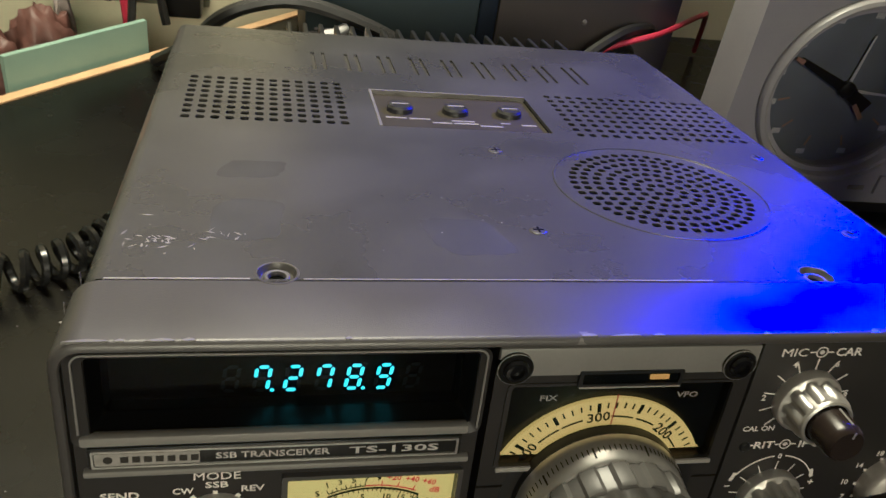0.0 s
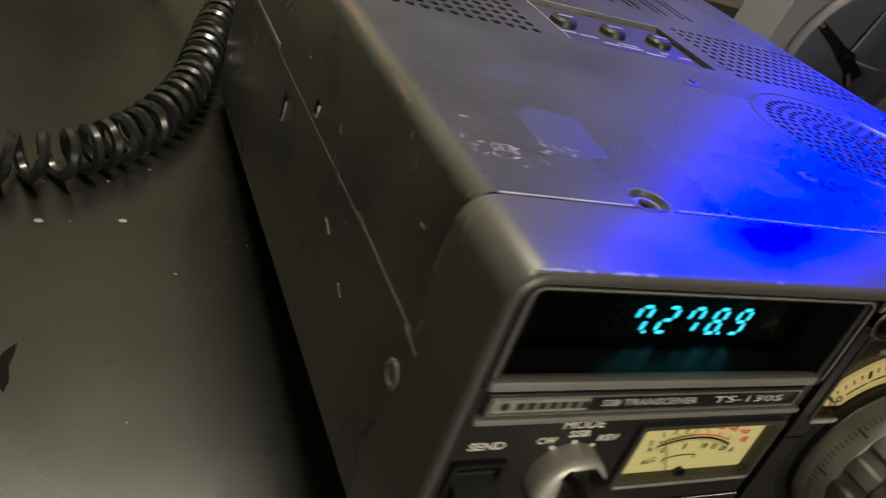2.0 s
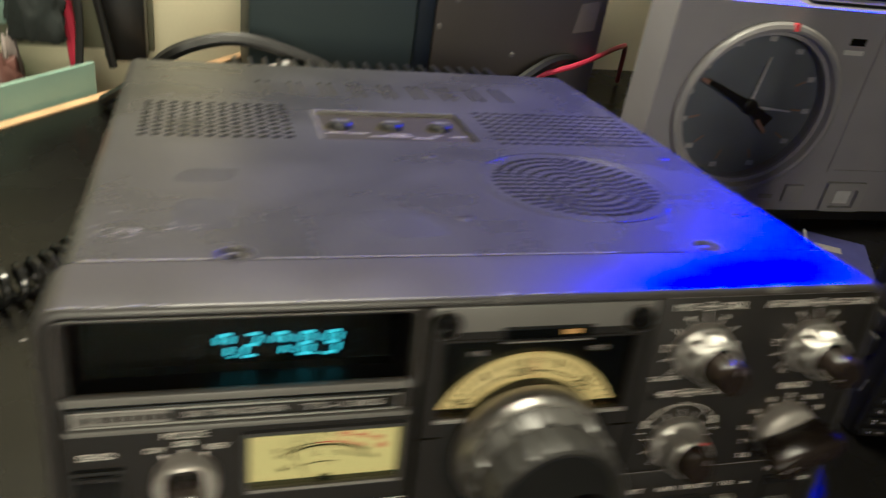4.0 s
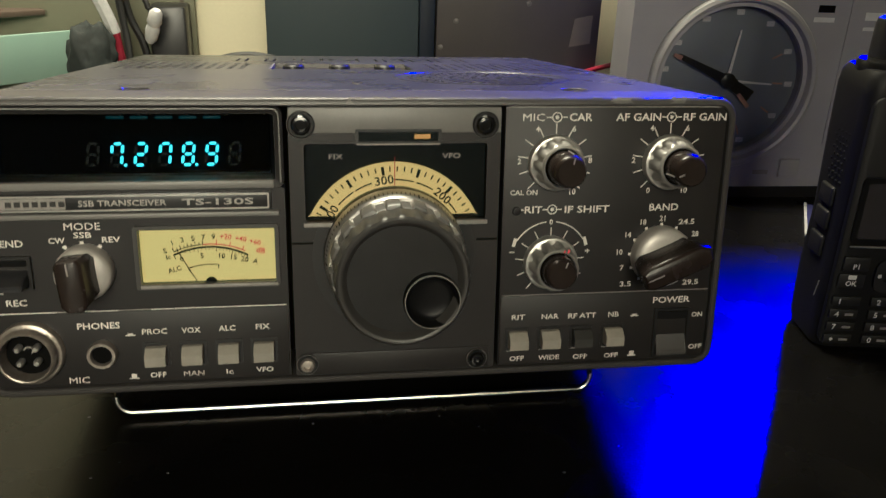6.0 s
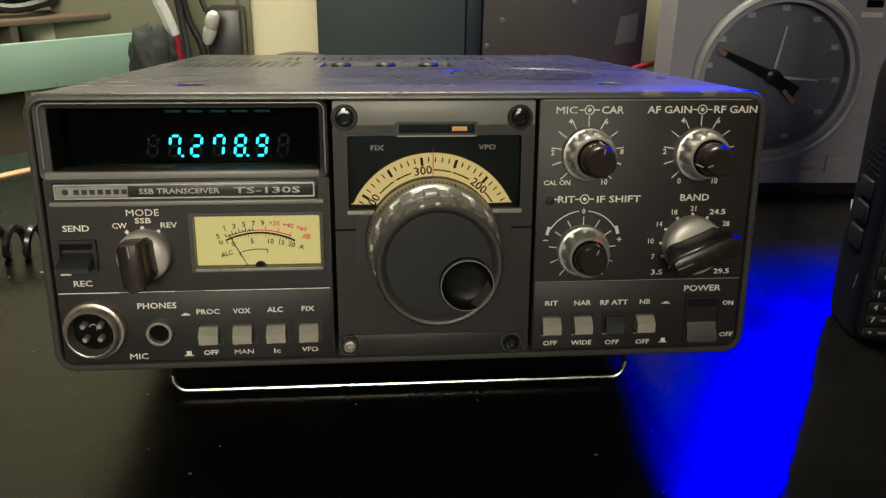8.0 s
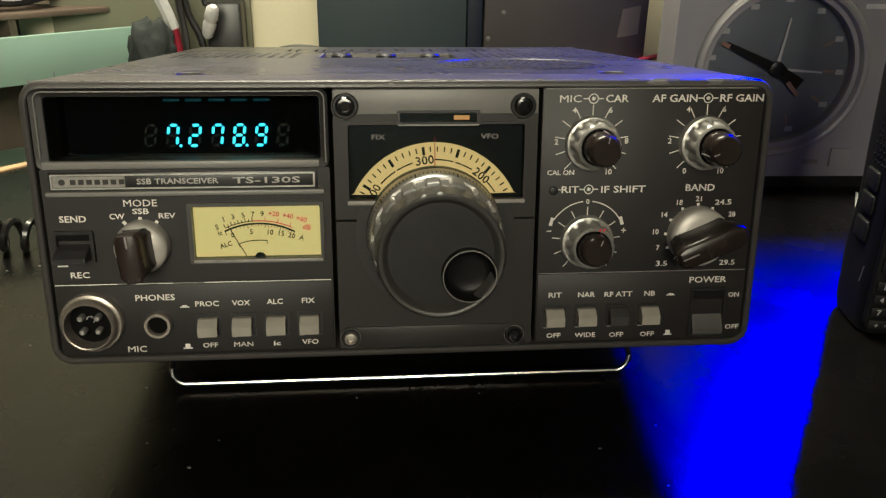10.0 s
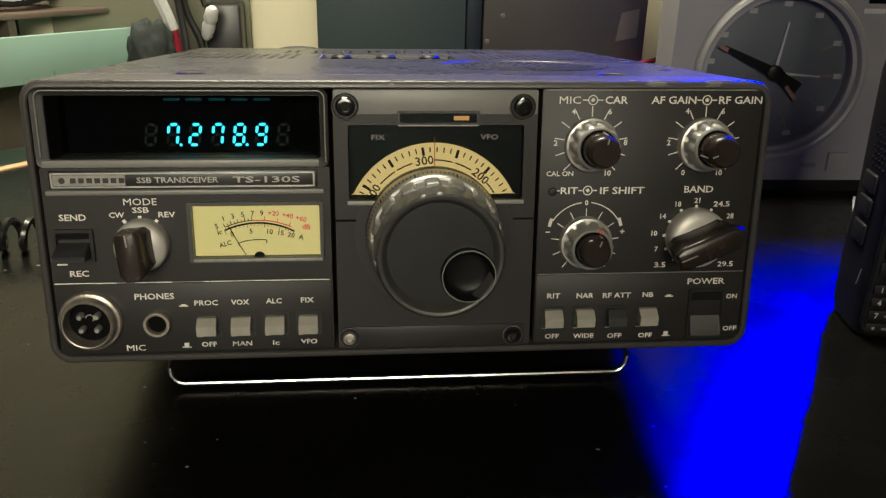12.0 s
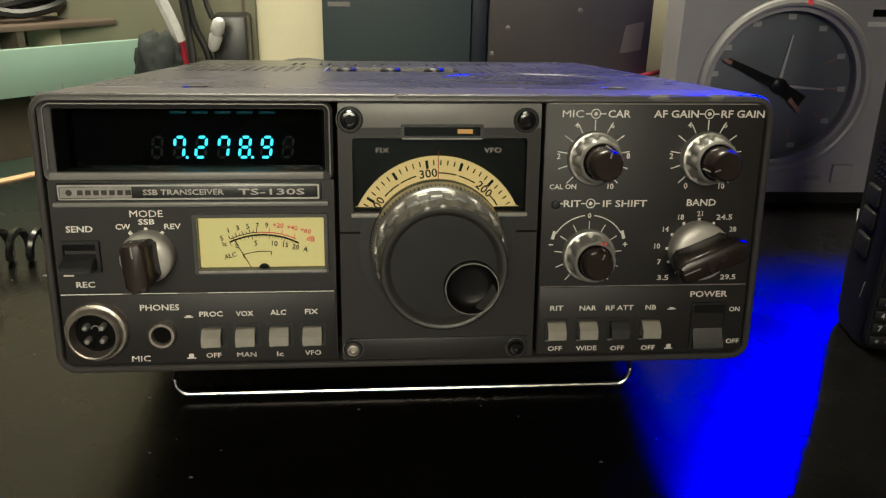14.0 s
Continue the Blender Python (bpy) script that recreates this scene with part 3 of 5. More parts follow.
for dx, dz in ((-2.7, 2.3), (2.7, 2.3), (-2.4, -2.4), (2.6, -2.3)):
    part("pin", lathe(-106.1 + dx, 15.3 + dz, [(1.1, 0), (1.1, -2.6), (0.7, -3.2)], 12), M_SILVER, mic)
part("key", tube([(-106.1 + math.cos(radians(a)) * 1.3, -0.8, 15.3 + 1.2 + math.sin(radians(a)) * 1.3) for a in range(-40, 200, 30)], 0.25, 6), M_WORN, mic)
ph = part("phones_jack", lathe(-84.8, 13.8, [(4.5, 2), (4.5, -0.8), (4.2, -1.4), (3.4, -1.4), (3.1, -0.8), (3.1, 2)], 32), M_NICKEL, radio, "nickel headphone jack")
part("jack_hole", lathe(-84.8, 13.8, [(3.2, 2), (3.2, 0.4)], 24), M_VOID, ph)


def push_button(x, z, m):
    w = part("push_button", ring(rr(x - 4.3, x + 4.3, z - 4.3, z + 4.3, 0.5), rr(x - 3.6, x + 3.6, z - 3.7, z + 3.7, 0.3), 1.0, 4), M_BLACK, radio)
    part("button_well", box(x - 3.9, x + 3.9, 2.2, 3, z - 3.9, z + 3.9), M_VOID, w)
    cp = add_loft(bmesh.new(), [[(xx, y, z + dz) for y, dz in ((-2.8, -2.7), (-2.9, 0.5), (-0.4, 2.9), (2.6, 3.0), (2.6, -2.7))] for xx in (x - 3.2, x + 3.2)])
    bmesh.ops.bevel(cp, geom=cp.edges[:], offset=0.18, segments=2, affect="EDGES")
    part("button_cap", cp, m, w)
    part("paint_chip", box(x - 3.6, x - 2.0, 0.9, 1.05, z - 4.3, z - 4.0), M_WORN, w)


for x in (-68.5, -57.2, -45.9, -34.8):
    push_button(x, 12.6, M_BUTTON)
for x, m in ((49.6, M_BUTTON), (60.8, M_BUTTON), (72.1, M_BUTTON_DARK), (83.3, M_BUTTON)):
    push_button(x, 12.6, m)

# -- middle: tuning dial
mid = part("tuning_panel", ring(rr(-24.8, 41.6, 3.0, 91.2, 1.0), rr(-20.4, 37.4, 55.0, 80.0, 1.0), 1.0, 8, inner_y0=1.0), M_PANEL, radio)
part("top_bar", box(-24.6, 41.4, 0.2, 2, 83.2, 91.0, bevel=0.3), M_BAR, mid)
part("bottom_bar", box(-22.4, 39.6, 0.4, 2, 3.4, 10.8, bevel=0.3), M_PANEL, mid)
part("window_frame", ring(rr(-21.4, 38.4, 54.0, 80.6, 1.2), rr(-20.2, 37.2, 55.2, 79.8, 0.9), 0.6, 3), M_PANEL, mid)
part("window_sill", box(-20.8, 37.8, 0.0, 1.6, 53.6, 55.0, bevel=0.3), M_WORN, mid)
for x0, x1 in ((-25, -18), (34.5, 41.6)):
    strokes("panel_step", [(x0, 48.3, x1, 48.3)], 0.7, mid, M_VOID, 0.98)
part("dial_backing", box(-20.6, 37.6, 4.6, 6, 54.8, 80.2), M_BLACK, mid)
ind = part("indicator", ring(rr(-4.4, 22.4, 79.6, 84.4, 0.4), rr(-3.4, 21.4, 80.6, 83.6, 0.3), -0.1, 1.5), M_BLACK, mid)
part("indicator_well", box(-3.8, 21.8, 0.7, 0.98, 80.2, 84.0), M_BLACK, ind)
part("amber_light", box(14.0, 19.0, 0.35, 0.9, 81.3, 82.7, bevel=0.15), M_AMBER, ind, "small amber lamp, lit")
part("indicator_glass", box(-3.4, 21.4, 0.0, 0.15, 80.5, 83.7), M_PANE, ind)
part("indicator_edge", box(-4.0, 22.0, -0.3, 0.4, 79.5, 79.95), M_WORN, ind)
DC = (7.9, 44.2)
bm = bmesh.new()
o, i_ = arc_pts(*DC, 29.4, 22, 158, 48), arc_pts(*DC, 20.6, 31, 149, 48)
o = [(x, max(z, 56.6)) for x, z in o]
i_ = [(x, max(z, 56.4)) for x, z in i_]
fr_ = [[bm.verts.new((x, y, z)) for x, z in pts] for pts, y in ((o, 3.2), (i_, 3.2), (i_, 4.2), (o, 4.2))]
for k in range(4):
    for j in range(48):
        bm.faces.new((fr_[k][j], fr_[k][j + 1], fr_[(k + 1) % 4][j + 1], fr_[(k + 1) % 4][j]))
part("dial_scale", bm, M_DIAL, mid, "yellow lit tuning scale")
seg = []
for k in range(-12, 15):
    a = 97.8 - 4.88 * k
    if not 28.5 < a < 151.5:
        continue
    major = k % 5 == 0
    r0, r1, w = (25.4, 28.2, 0.95) if major else (26.4, 28.1, 0.42)
    ar = radians(a)
    seg.append((DC[0] + r0 * math.cos(ar), DC[1] + r0 * math.sin(ar), DC[0] + r1 * math.cos(ar), DC[1] + r1 * math.sin(ar), w))
for a0, a1 in ((89.5, 75), (73, 58.8), (42.2, 32), (107.5, 121.3), (123, 138)):
    seg += arc_segs(*DC, 23.8, a0, a1, 8, 0.45)
strokes("dial_marks", seg, 0.4, mid, M_DARKINK, 3.05)
for t, a, r in (("300", 97.7, 23.8), ("200", 49.6, 24.0), ("400", 147.5, 24.0)):
    letters("dial_lettering", t, DC[0] + r * math.cos(radians(a)), DC[1] + r * math.sin(radians(a)), 2.75, mid, M_DARKINK, 3.05, width=6.0, spin=a - 90)
strokes("red_cursor", [(7.95, 66.0, 7.95, 75.6)], 0.28, mid, M_REDINK, 2.2)
part("dial_glass", box(-20.2, 37.2, 1.5, 1.8, 55.2, 79.8), M_PANE, mid)
for t, x in (("FIX", -10.4), ("VFO", 25.8)):
    letters("lettering", t, x, 75.8, 1.6, mid, M_WORN, 1.25, width=4.4 if t == "FIX" else 5.8)


def cap_screw(x, z, r, ring_m):
    k = part("cap_screw", lathe(x, z, [(r, 2), (r, -0.6), (r * 0.9, -1.0), (r * 0.72, -1.0), (r * 0.70, -0.4)], 28), M_GLOSSBLACK, mid)
    part("washer_edge", tube([(x + r * 0.98 * math.cos(radians(a)), -0.55, z + r * 0.98 * math.sin(radians(a))) for a in range(0, 361, 12)], 0.16, 5), M_BAR, k)
    part("screw_head", lathe(x, z, [(r * 0.70, 1), (r * 0.70, -1.4), (r * 0.58, -2.1), (r * 0.40, -2.2), (r * 0.36, -1.0), (r * 0.05, -1.0)], 24), ring_m, k)
    return k


cap_screw(-20.8, 85.9, 4.3, M_SCREW)
cap_screw(36.3, 85.7, 4.3, M_SCREW)
cap_screw(-21.0, 7.4, 3.4, M_NICKEL)
cap_screw(35.4, 6.9, 3.4, M_SCREW)

# tuning knob, over a flat black patch that paints the shade of a shallow round well
KX, KZ = 7.9, 43.3
part("knob_well_shade", prism(circle(KX, KZ, 26.4, 40, -202, 22), 0.9, 1.05), M_BLACK, mid)
kn = part("tuning_knob", lathe(KX, KZ, [(22.9, 2.0), (22.9, 0.4), (22.7, -0.8), (22.0, -1.5)], 64), M_BLACK, radio, "large tuning knob with a finger dimple")
part("skirt", lathe(KX, KZ, [(22.6, -1.0), (22.6, -3.4), (22.3, -4.2), (21.7, -8.4), (21.2, -9.0), (20.5, -9.0)], 96), M_SILVER, kn, "graduated aluminium skirt")
seg = bmesh.new()
for j in range(100):
    a = 2 * math.pi * j / 100
    y0, y1 = (-4.4, -7.4) if j % 10 == 0 else (-4.4, -6.0)
    r0, r1 = 22.34 - 0.143 * (-4.2 - y0), 22.34 - 0.143 * (-4.2 - y1)
    w = 0.011 if j % 10 == 0 else 0.006
    add_loft(seg, [[(KX + (r0 + d) * math.cos(a - w), y0, KZ + (r0 + d) * math.sin(a - w)), (KX + (r0 + d) * math.cos(a + w), y0, KZ + (r0 + d) * math.sin(a + w)), (KX + (r1 + d) * math.cos(a + w), y1, KZ + (r1 + d) * math.sin(a + w)), (KX + (r1 + d) * math.cos(a - w), y1, KZ + (r1 + d) * math.sin(a - w))] for d in (-0.1, 0.05)])
part("graduations", seg, M_DARKINK, kn)
part("grip_ring", lathe(KX, KZ, [(20.6, -8.5), (21.4, -9.2), (21.3, -15.6), (20.8, -16.4), (19.6, -16.6)], 144, wobble=lambda i, j: 1.0 if j in (0, 4) else (1.0 if (i % 9) < 5 else 0.95)), M_GRIP, kn, "notched grey grip ring")
part("knob_front", lathe(KX, KZ, [(19.8, -16.0), (20.3, -17.2), (20.2, -25.0), (19.7, -26.4), (19.0, -27.0), (18.2, -27.0), (17.6, -26.6), (16.6, -24.3), (16.2, -23.9)], 144, front=False, wobble=lambda i, j: (1.0, 1.0, 0.985, 0.97, 0.97, 0.985)[i % 6] if j in (1, 2) else 1.0), mat("fluted_grey_knob_side", (0.036, 0.035, 0.033), 0.38, vary=0.15, scale=120, bump=0.1), kn, "fluted dark grey knob side")
DX, DZ = KX + 8.6, KZ - 6.3
part("knob_disc", holed_plate(circle(KX, KZ, 16.6, 64), [circle(DX, DZ, 7.4, 40)], -24.1, -22.6), M_RUBBER, kn)
dm = part("finger_dimple", lathe(DX, DZ, [(8.6, -22.8), (8.6, -26.2), (8.3, -26.9), (7.9, -27.0), (7.5, -26.4), (7.1, -24.6), (6.4, -23.5), (5.2, -23.0), (2.5, -22.8), (0.2, -22.75)], 48, back=False), M_DIMPLE, kn)
# rim highlight of the dimple, put into a paler grey ring
part("dimple_highlight", lathe(DX, DZ, [(8.45, -26.6), (8.3, -27.1), (8.05, -27.1), (7.9, -26.6)], 48, back=False, front=False), M_BAR, dm)

# -- right side
right = part("right_panel", box(43.0, 117.6, 1.6, 8, 3, 91.2, bevel=0.4), M_PANEL, radio)
lowr = part("lower_panel", box(43.4, 117.4, 1.1, 3, 3.2, 28.0, bevel=0.3), M_PANEL, radio)
strokes("divider_line", [(43.6, 28.4, 58, 28.4)], 0.3, lowr, M_INKDIM, 1.0)
strokes("divider_line", [(58, 28.4, 117, 28.4)], 0.3, lowr, M_INKDIM, 1.0)
strokes("panel_edge", [(44, 91.0, 117, 91.0)], 0.4, right, M_WORN, 1.5)
for txt, x, z, cap, w in (("MIC", 52.2, 87.7, 2.35, 7.1), ("CAR", 67.7, 87.7, 2.35, 7.6), ("4", 53.6, 84.0, 1.8, 0), ("6", 65.7, 84.0, 1.8, 0), ("2", 48.0, 73.7, 1.8, 0), ("8", 71.6, 73.8, 1.8, 0), ("CAL ON", 49.9, 63.4, 1.6, 9.1), ("10", 66.2, 63.5, 1.8, 0),
                          ("AF GAIN", 87.0, 87.7, 2.35, 15.2), ("RF GAIN", 109.8, 87.7, 2.35, 14.9), ("4", 91.9, 84.1, 1.8, 0), ("6", 104.2, 84.1, 1.8, 0), ("2", 86.4, 73.7, 1.8, 0), ("0", 92.2, 63.5, 1.8, 0), ("10", 104.8, 63.4, 1.8, 0),
                          ("RIT", 53.4, 57.6, 2.25, 5.9), ("IF SHIFT", 71.6, 57.5, 2.25, 15.3), ("0", 59.6, 53.4, 1.65, 0), ("BAND", 98.3, 57.7, 2.25, 10.2), ("21", 98.2, 53.8, 1.75, 0), ("18", 91.6, 52.6, 1.75, 0), ("24.5", 106.9, 52.5, 1.75, 5.7), ("28", 110.4, 48.2, 1.75, 0),
                          ("14", 86.6, 48.4, 1.75, 0), ("10", 84.0, 42.4, 1.75, 0), ("7", 85.1, 36.7, 1.75, 0), ("3.5", 86.9, 31.0, 1.75, 4.0), ("29.5", 110.4, 30.9, 1.75, 5.6)):
    letters("lettering", txt, x, z, cap, right, None, 1.55, width=w)
for txt, x, z, cap, w in (("RIT", 49.7, 20.5, 1.75, 4.6), ("NAR", 60.8, 20.4, 1.75, 6.0), ("RF ATT", 72.1, 20.3, 1.75, 9.9), ("NB", 83.3, 20.3, 1.75, 3.8), ("OFF", 49.7, 5.5, 1.65, 5.0), ("WIDE", 61.0, 5.4, 1.65, 7.4), ("OFF", 72.2, 5.2, 1.65, 5.1), ("OFF", 83.4, 5.1, 1.65, 5.0),
                          ("POWER", 103.9, 24.9, 2.1, 13.4), ("ON", 113.8, 19.1, 1.65, 3.9), ("OFF", 114.3, 7.0, 1.65, 4.9)):
    letters("lettering", txt, x, z, cap, lowr, None, 1.0, width=w)
push_marks(90.9, ((20.2, False), (5.4, True)), lowr, 1.0)


def target_mark(x, z, l):
    segs = arc_segs(x, z, 1.5, 0, 360, 20, 0.32) + [(x - 1.6 - l, z, x - 1.6, z, 0.36), (x + 1.6, z, x + 1.6 + l, z, 0.36)] + arc_segs(x, z, 0.35, 0, 360, 10, 0.7)
    strokes("double_knob_symbol", segs, 0.4, right, None, 1.55)


target_mark(59.8, 87.7, 1.8)
target_mark(98.3, 87.7, 1.8)
target_mark(59.7, 57.6, 1.6)
strokes("lettering_bar", [(49.2, 57.6, 50.2, 57.6)], 0.45, right, None, 1.55)
for x in (59.8, 98.3):
    strokes("tick_marks", [(x + 9.0 * math.cos(radians(a)), 73.3 + 9.0 * math.sin(radians(a)), x + 12.4 * math.cos(radians(a)), 73.3 + 12.4 * math.sin(radians(a))) for a in range(225, -46, -27)], 0.34, right, None, 1.55)
strokes("tick_marks", [(59.7 + 8.6 * math.cos(radians(a)), 39.7 + 8.6 * math.sin(radians(a)), 59.7 + 11.8 * math.cos(radians(a)), 39.7 + 11.8 * math.sin(radians(a))) for a in range(230, -51, -28)], 0.3, right, None, 1.55)
sg = arc_segs(59.6, 40.2, 13.3, 83, 32, 14, 0.34) + arc_segs(59.6, 40.2, 13.3, 97, 148, 14, 0.34)
sg += [(71.2, 48.0, 72.0, 45.2, 1.1), (47.8, 48.0, 47.1, 45.2, 1.1), (45.9, 43.3, 47.5, 43.3, 0.35), (71.8, 43.2, 73.4, 43.2, 0.35), (72.6, 42.4, 72.6, 44.0, 0.35)]
strokes("shift_arc", sg, 0.3, right, None, 1.55)
strokes("band_dots", [(98.1 + 10.6 * math.cos(radians(a)) - 0.45, 41.2 + 10.6 * math.sin(radians(a)), 98.1 + 10.6 * math.cos(radians(a)) + 0.45, 41.2 + 10.6 * math.sin(radians(a))) for a in (90, 120, 150, 178, 205, 232, 60, 30, 2, -40)], 0.9, right, None, 1.55)
part("rit_lamp", lathe(47.7, 57.3, [(1.5, 2), (1.5, 1.2), (1.2, 0.9), (0.4, 0.8)], 16), M_BLACK, radio)
dual_knob(59.8, 73.2, 80, 17.0)
dual_knob(98.4, 73.0, 200, 17.0)
dual_knob(59.7, 39.7, 70, 14.0, red=True)
bar_knob(98.1, 41.2, 10.2, 203, 24.0, 8.6, 15.0)
rocker("power_switch", 98.0, 111.2, 3.6, 21.9, 1.4, radio, M_ROCKER)

# -- case: rounded shell, pierced top plate, near-black block inside
prof = [(-113.5, 94.0)] + [(-113.5 + 4.5 * math.cos(radians(a)), 89.5 + 4.5 * math.sin(radians(a))) for a in range(105, 181, 15)] + [(-118.0, 2.5), (-116.5, 1.0), (116.5, 1.0), (118.0, 2.5)] + [(113.5 + 4.5 * math.cos(radians(a)), 89.5 + 4.5 * math.sin(radians(a))) for a in range(0, 76, 15)] + [(113.5, 94.0)]
bm = bmesh.new()
ra, rb = [[bm.verts.new((x, y, z)) for x, z in prof] for y in (25.6, 258.0)]
for j in range(len(prof) - 1):
    bm.faces.new((ra[j], ra[j + 1], rb[j + 1], rb[j]))
case = part("case", bm, M_CASE, radio)
for p in case.data.polygons:
    p.use_smooth = True
part("louvre_floor", box(-60, 70, 196, 228, 92.2, 93.0), M_BEZEL, case)
# near-black block fills the case, so the pierced holes look shaded inside
part("inner_dark_block", box(-116.8, 116.8, 26, 256, 2.2, 88.0), M_VOID, radio)
part("rear_panel", prism(rr(-117.9, 117.9, 1.1, 93.9, 4), 256.5, 259.0), M_CASE, radio)


def hole(cx, cy, w, h, n=0):
    if n:
        return [(cx + w * math.cos(2 * math.pi * k / n), cy + w * math.sin(2 * math.pi * k / n)) for k in range(n)]
    c = min(w, h) * 0.22
    a, b = w / 2, h / 2
    return [(cx - a + c, cy - b), (cx + a - c, cy - b), (cx + a, cy - b + c), (cx + a, cy + b - c), (cx + a - c, cy + b), (cx - a + c, cy + b), (cx - a, cy + b - c), (cx - a, cy - b + c)]


holes = []
for i in range(12):
    for j in range(9):
        holes.append(hole(-104.4 + i * 5.0, 134.8 + j * 5.6, 3.0, 3.3))
for i in range(15):
    for j in range(9):
        holes.append(hole(39.6 + i * 4.9, 133.0 + j * 5.6, 2.8, 3.0))
for i in range(9):
    for d in (-2.3, 2.3):
        holes.append(hole(-54.8 + i * 14.8 + d, 211.8, 1.6, 26))
SX, SY = 50.7, 84.3
for r, n in ((3.6, 6), (8.0, 13), (12.4, 20), (16.8, 26), (21.2, 33), (25.4, 40), (29.2, 45)):
    for k in range(n):
        a = 2 * math.pi * (k + 0.5 * (n % 2)) / n
        holes.append(hole(SX + r * math.cos(a), SY + r * math.sin(a), 2.7, 2.5))
PLX0, PLX1, PLY0, PLY1 = -37.0, 28.6, 133.4, 175.0
holes.append([(PLX0, PLY0), (PLX1, PLY0), (PLX1, PLY1), (PLX0, PLY1)])
for x in (-74.2, 73.4):
    holes.append(hole(x, 28.6, 4.9, 0, 20))
bm = bmesh.new()
edges = []


def add_loop(pts):
    vs = [bm.verts.new((x, y, 94.0)) for x, y in pts]
    for a, b in zip(vs, vs[1:] + vs[:1]):
        edges.append(bm.edges.new((a, b)))
    return vs


add_loop([(-113.5, 25.6), (113.5, 25.6), (113.5, 258.0), (-113.5, 258.0)])
loops = [add_loop(h) for h in holes]
bmesh.ops.triangle_fill(bm, use_beauty=True, use_dissolve=False, edges=edges, normal=(0, 0, 1))
for vs in loops:
    low_ = [bm.verts.new((v.co.x, v.co.y, 92.6)) for v in vs]
    n = len(vs)
    for j in range(n):
        bm.faces.new((vs[j], vs[(j + 1) % n], low_[(j + 1) % n], low_[j]))
top_plate = link_mesh("top_plate", bm, M_CASE, case, smooth=False)


def lathe_up(cx, cy, profile, n=24, bm=None, low=True, high=True):
    bm = bm or bmesh.new()
    return add_loft(bm, [[(cx + r * math.cos(2 * math.pi * i / n), cy + r * math.sin(2 * math.pi * i / n), z) for i in range(n)] for r, z in profile], low, high)


for x in (-74.2, 73.4):
    c = part("corner_cup", lathe_up(x, 28.6, [(5.5, 93.7), (5.4, 94.1), (4.7, 94.06), (4.2, 92.9), (3.9, 92.6), (2.9, 92.5), (2.8, 91.0)], 28, low=False, high=False), M_BEZEL, case, "worn screw cup")
    part("cup_rim", tube([(x + 4.9 * math.cos(radians(a)), 28.6 + 4.9 * math.sin(radians(a)), 94.0) for a in range(20, 161, 10)], 0.25, 6), M_WORN2, c)
    part("cup_collar", lathe_up(x, 28.6, [(3.3, 92.4), (3.2, 93.0), (2.9, 93.2), (2.3, 93.1), (2.0, 92.0)], 24, low=False, high=False), M_WORN2, c)
    # near-black disc closes the cup, painted as the shade of its hole
    part("cup_hole_shade", lathe_up(x, 28.6, [(2.9, 91.0), (2.9, 91.7), (1.2, 91.8)], 16), M_VOID, c)
for x, y in ((-1.0, 53.0), (1.1, 113.4), (104.6, 116.0), (101.8, 54.2)):
    s = part("case_screw", lathe_up(x, y, [(2.6, 93.8), (2.5, 94.2), (1.9, 94.45), (0.5, 94.5)], 16), M_BEZEL, case)
    bm = box(x - 1.6, x + 1.6, y - 0.3, y + 0.3, 94.4, 94.58)
    add_box(bm, x - 0.3, x + 0.3, y - 1.6, y + 1.6, 94.42, 94.6)
    part("cross_slot", bm, M_VOID, s)
part("speaker_rim", tube([(SX + 35.6 * math.cos(radians(a)), SY + 35.6 * math.sin(radians(a)), 93.85) for a in range(0, 361, 6)], 0.5, 6), M_CASE, case)
tr = part("trimmer_plate", box(PLX0 + 0.2, PLX1 - 0.2, PLY0 + 0.2, PLY1 - 0.2, 91.2, 92.3), M_GOLD, case, "tarnished metal plate with three trimmers")
# left and back edges only, coloured paler for the light they catch
bm = bmesh.new()
for x0, x1, y0, y1 in ((PLX0, PLX0 + 1.1, PLY0, PLY1), (PLX0 + 1.1, PLX1, PLY1 - 1.0, PLY1)):
    add_box(bm, x0, x1, y0, y1, 92.2, 94.2)
part("plate_lit_edge", bm, M_WORN2, tr)
for x in (-26.6, -4.6, 17.2):
    k = part("trimmer", lathe_up(x, 156.0, [(5.2, 92.2), (5.0, 94.0), (4.2, 94.9), (1.2, 95.1)], 24), M_TRIM, tr)
    part("trimmer_slot", box(x - 3.2, x + 3.2, 155.4, 156.6, 94.9, 95.25), M_INKDIM, k)
for x, w, y in ((-33.0, 8, 147.0), (-24.0, 8, 146.6), (-15.6, 7.5, 143.2), (-7.6, 9.0, 146.0), (-7.2, 9.4, 143.4), (2.6, 9.0, 141.6), (11.6, 4.0, 145.4), (19.8, 6.0, 144.4)):
    part("lettering_bar", box(x, x + w, y, y + 1.3, 92.3, 92.42), M_WORN, tr)
# small bare scratches near the front left of the top
random.seed(11)
bm = bmesh.new()
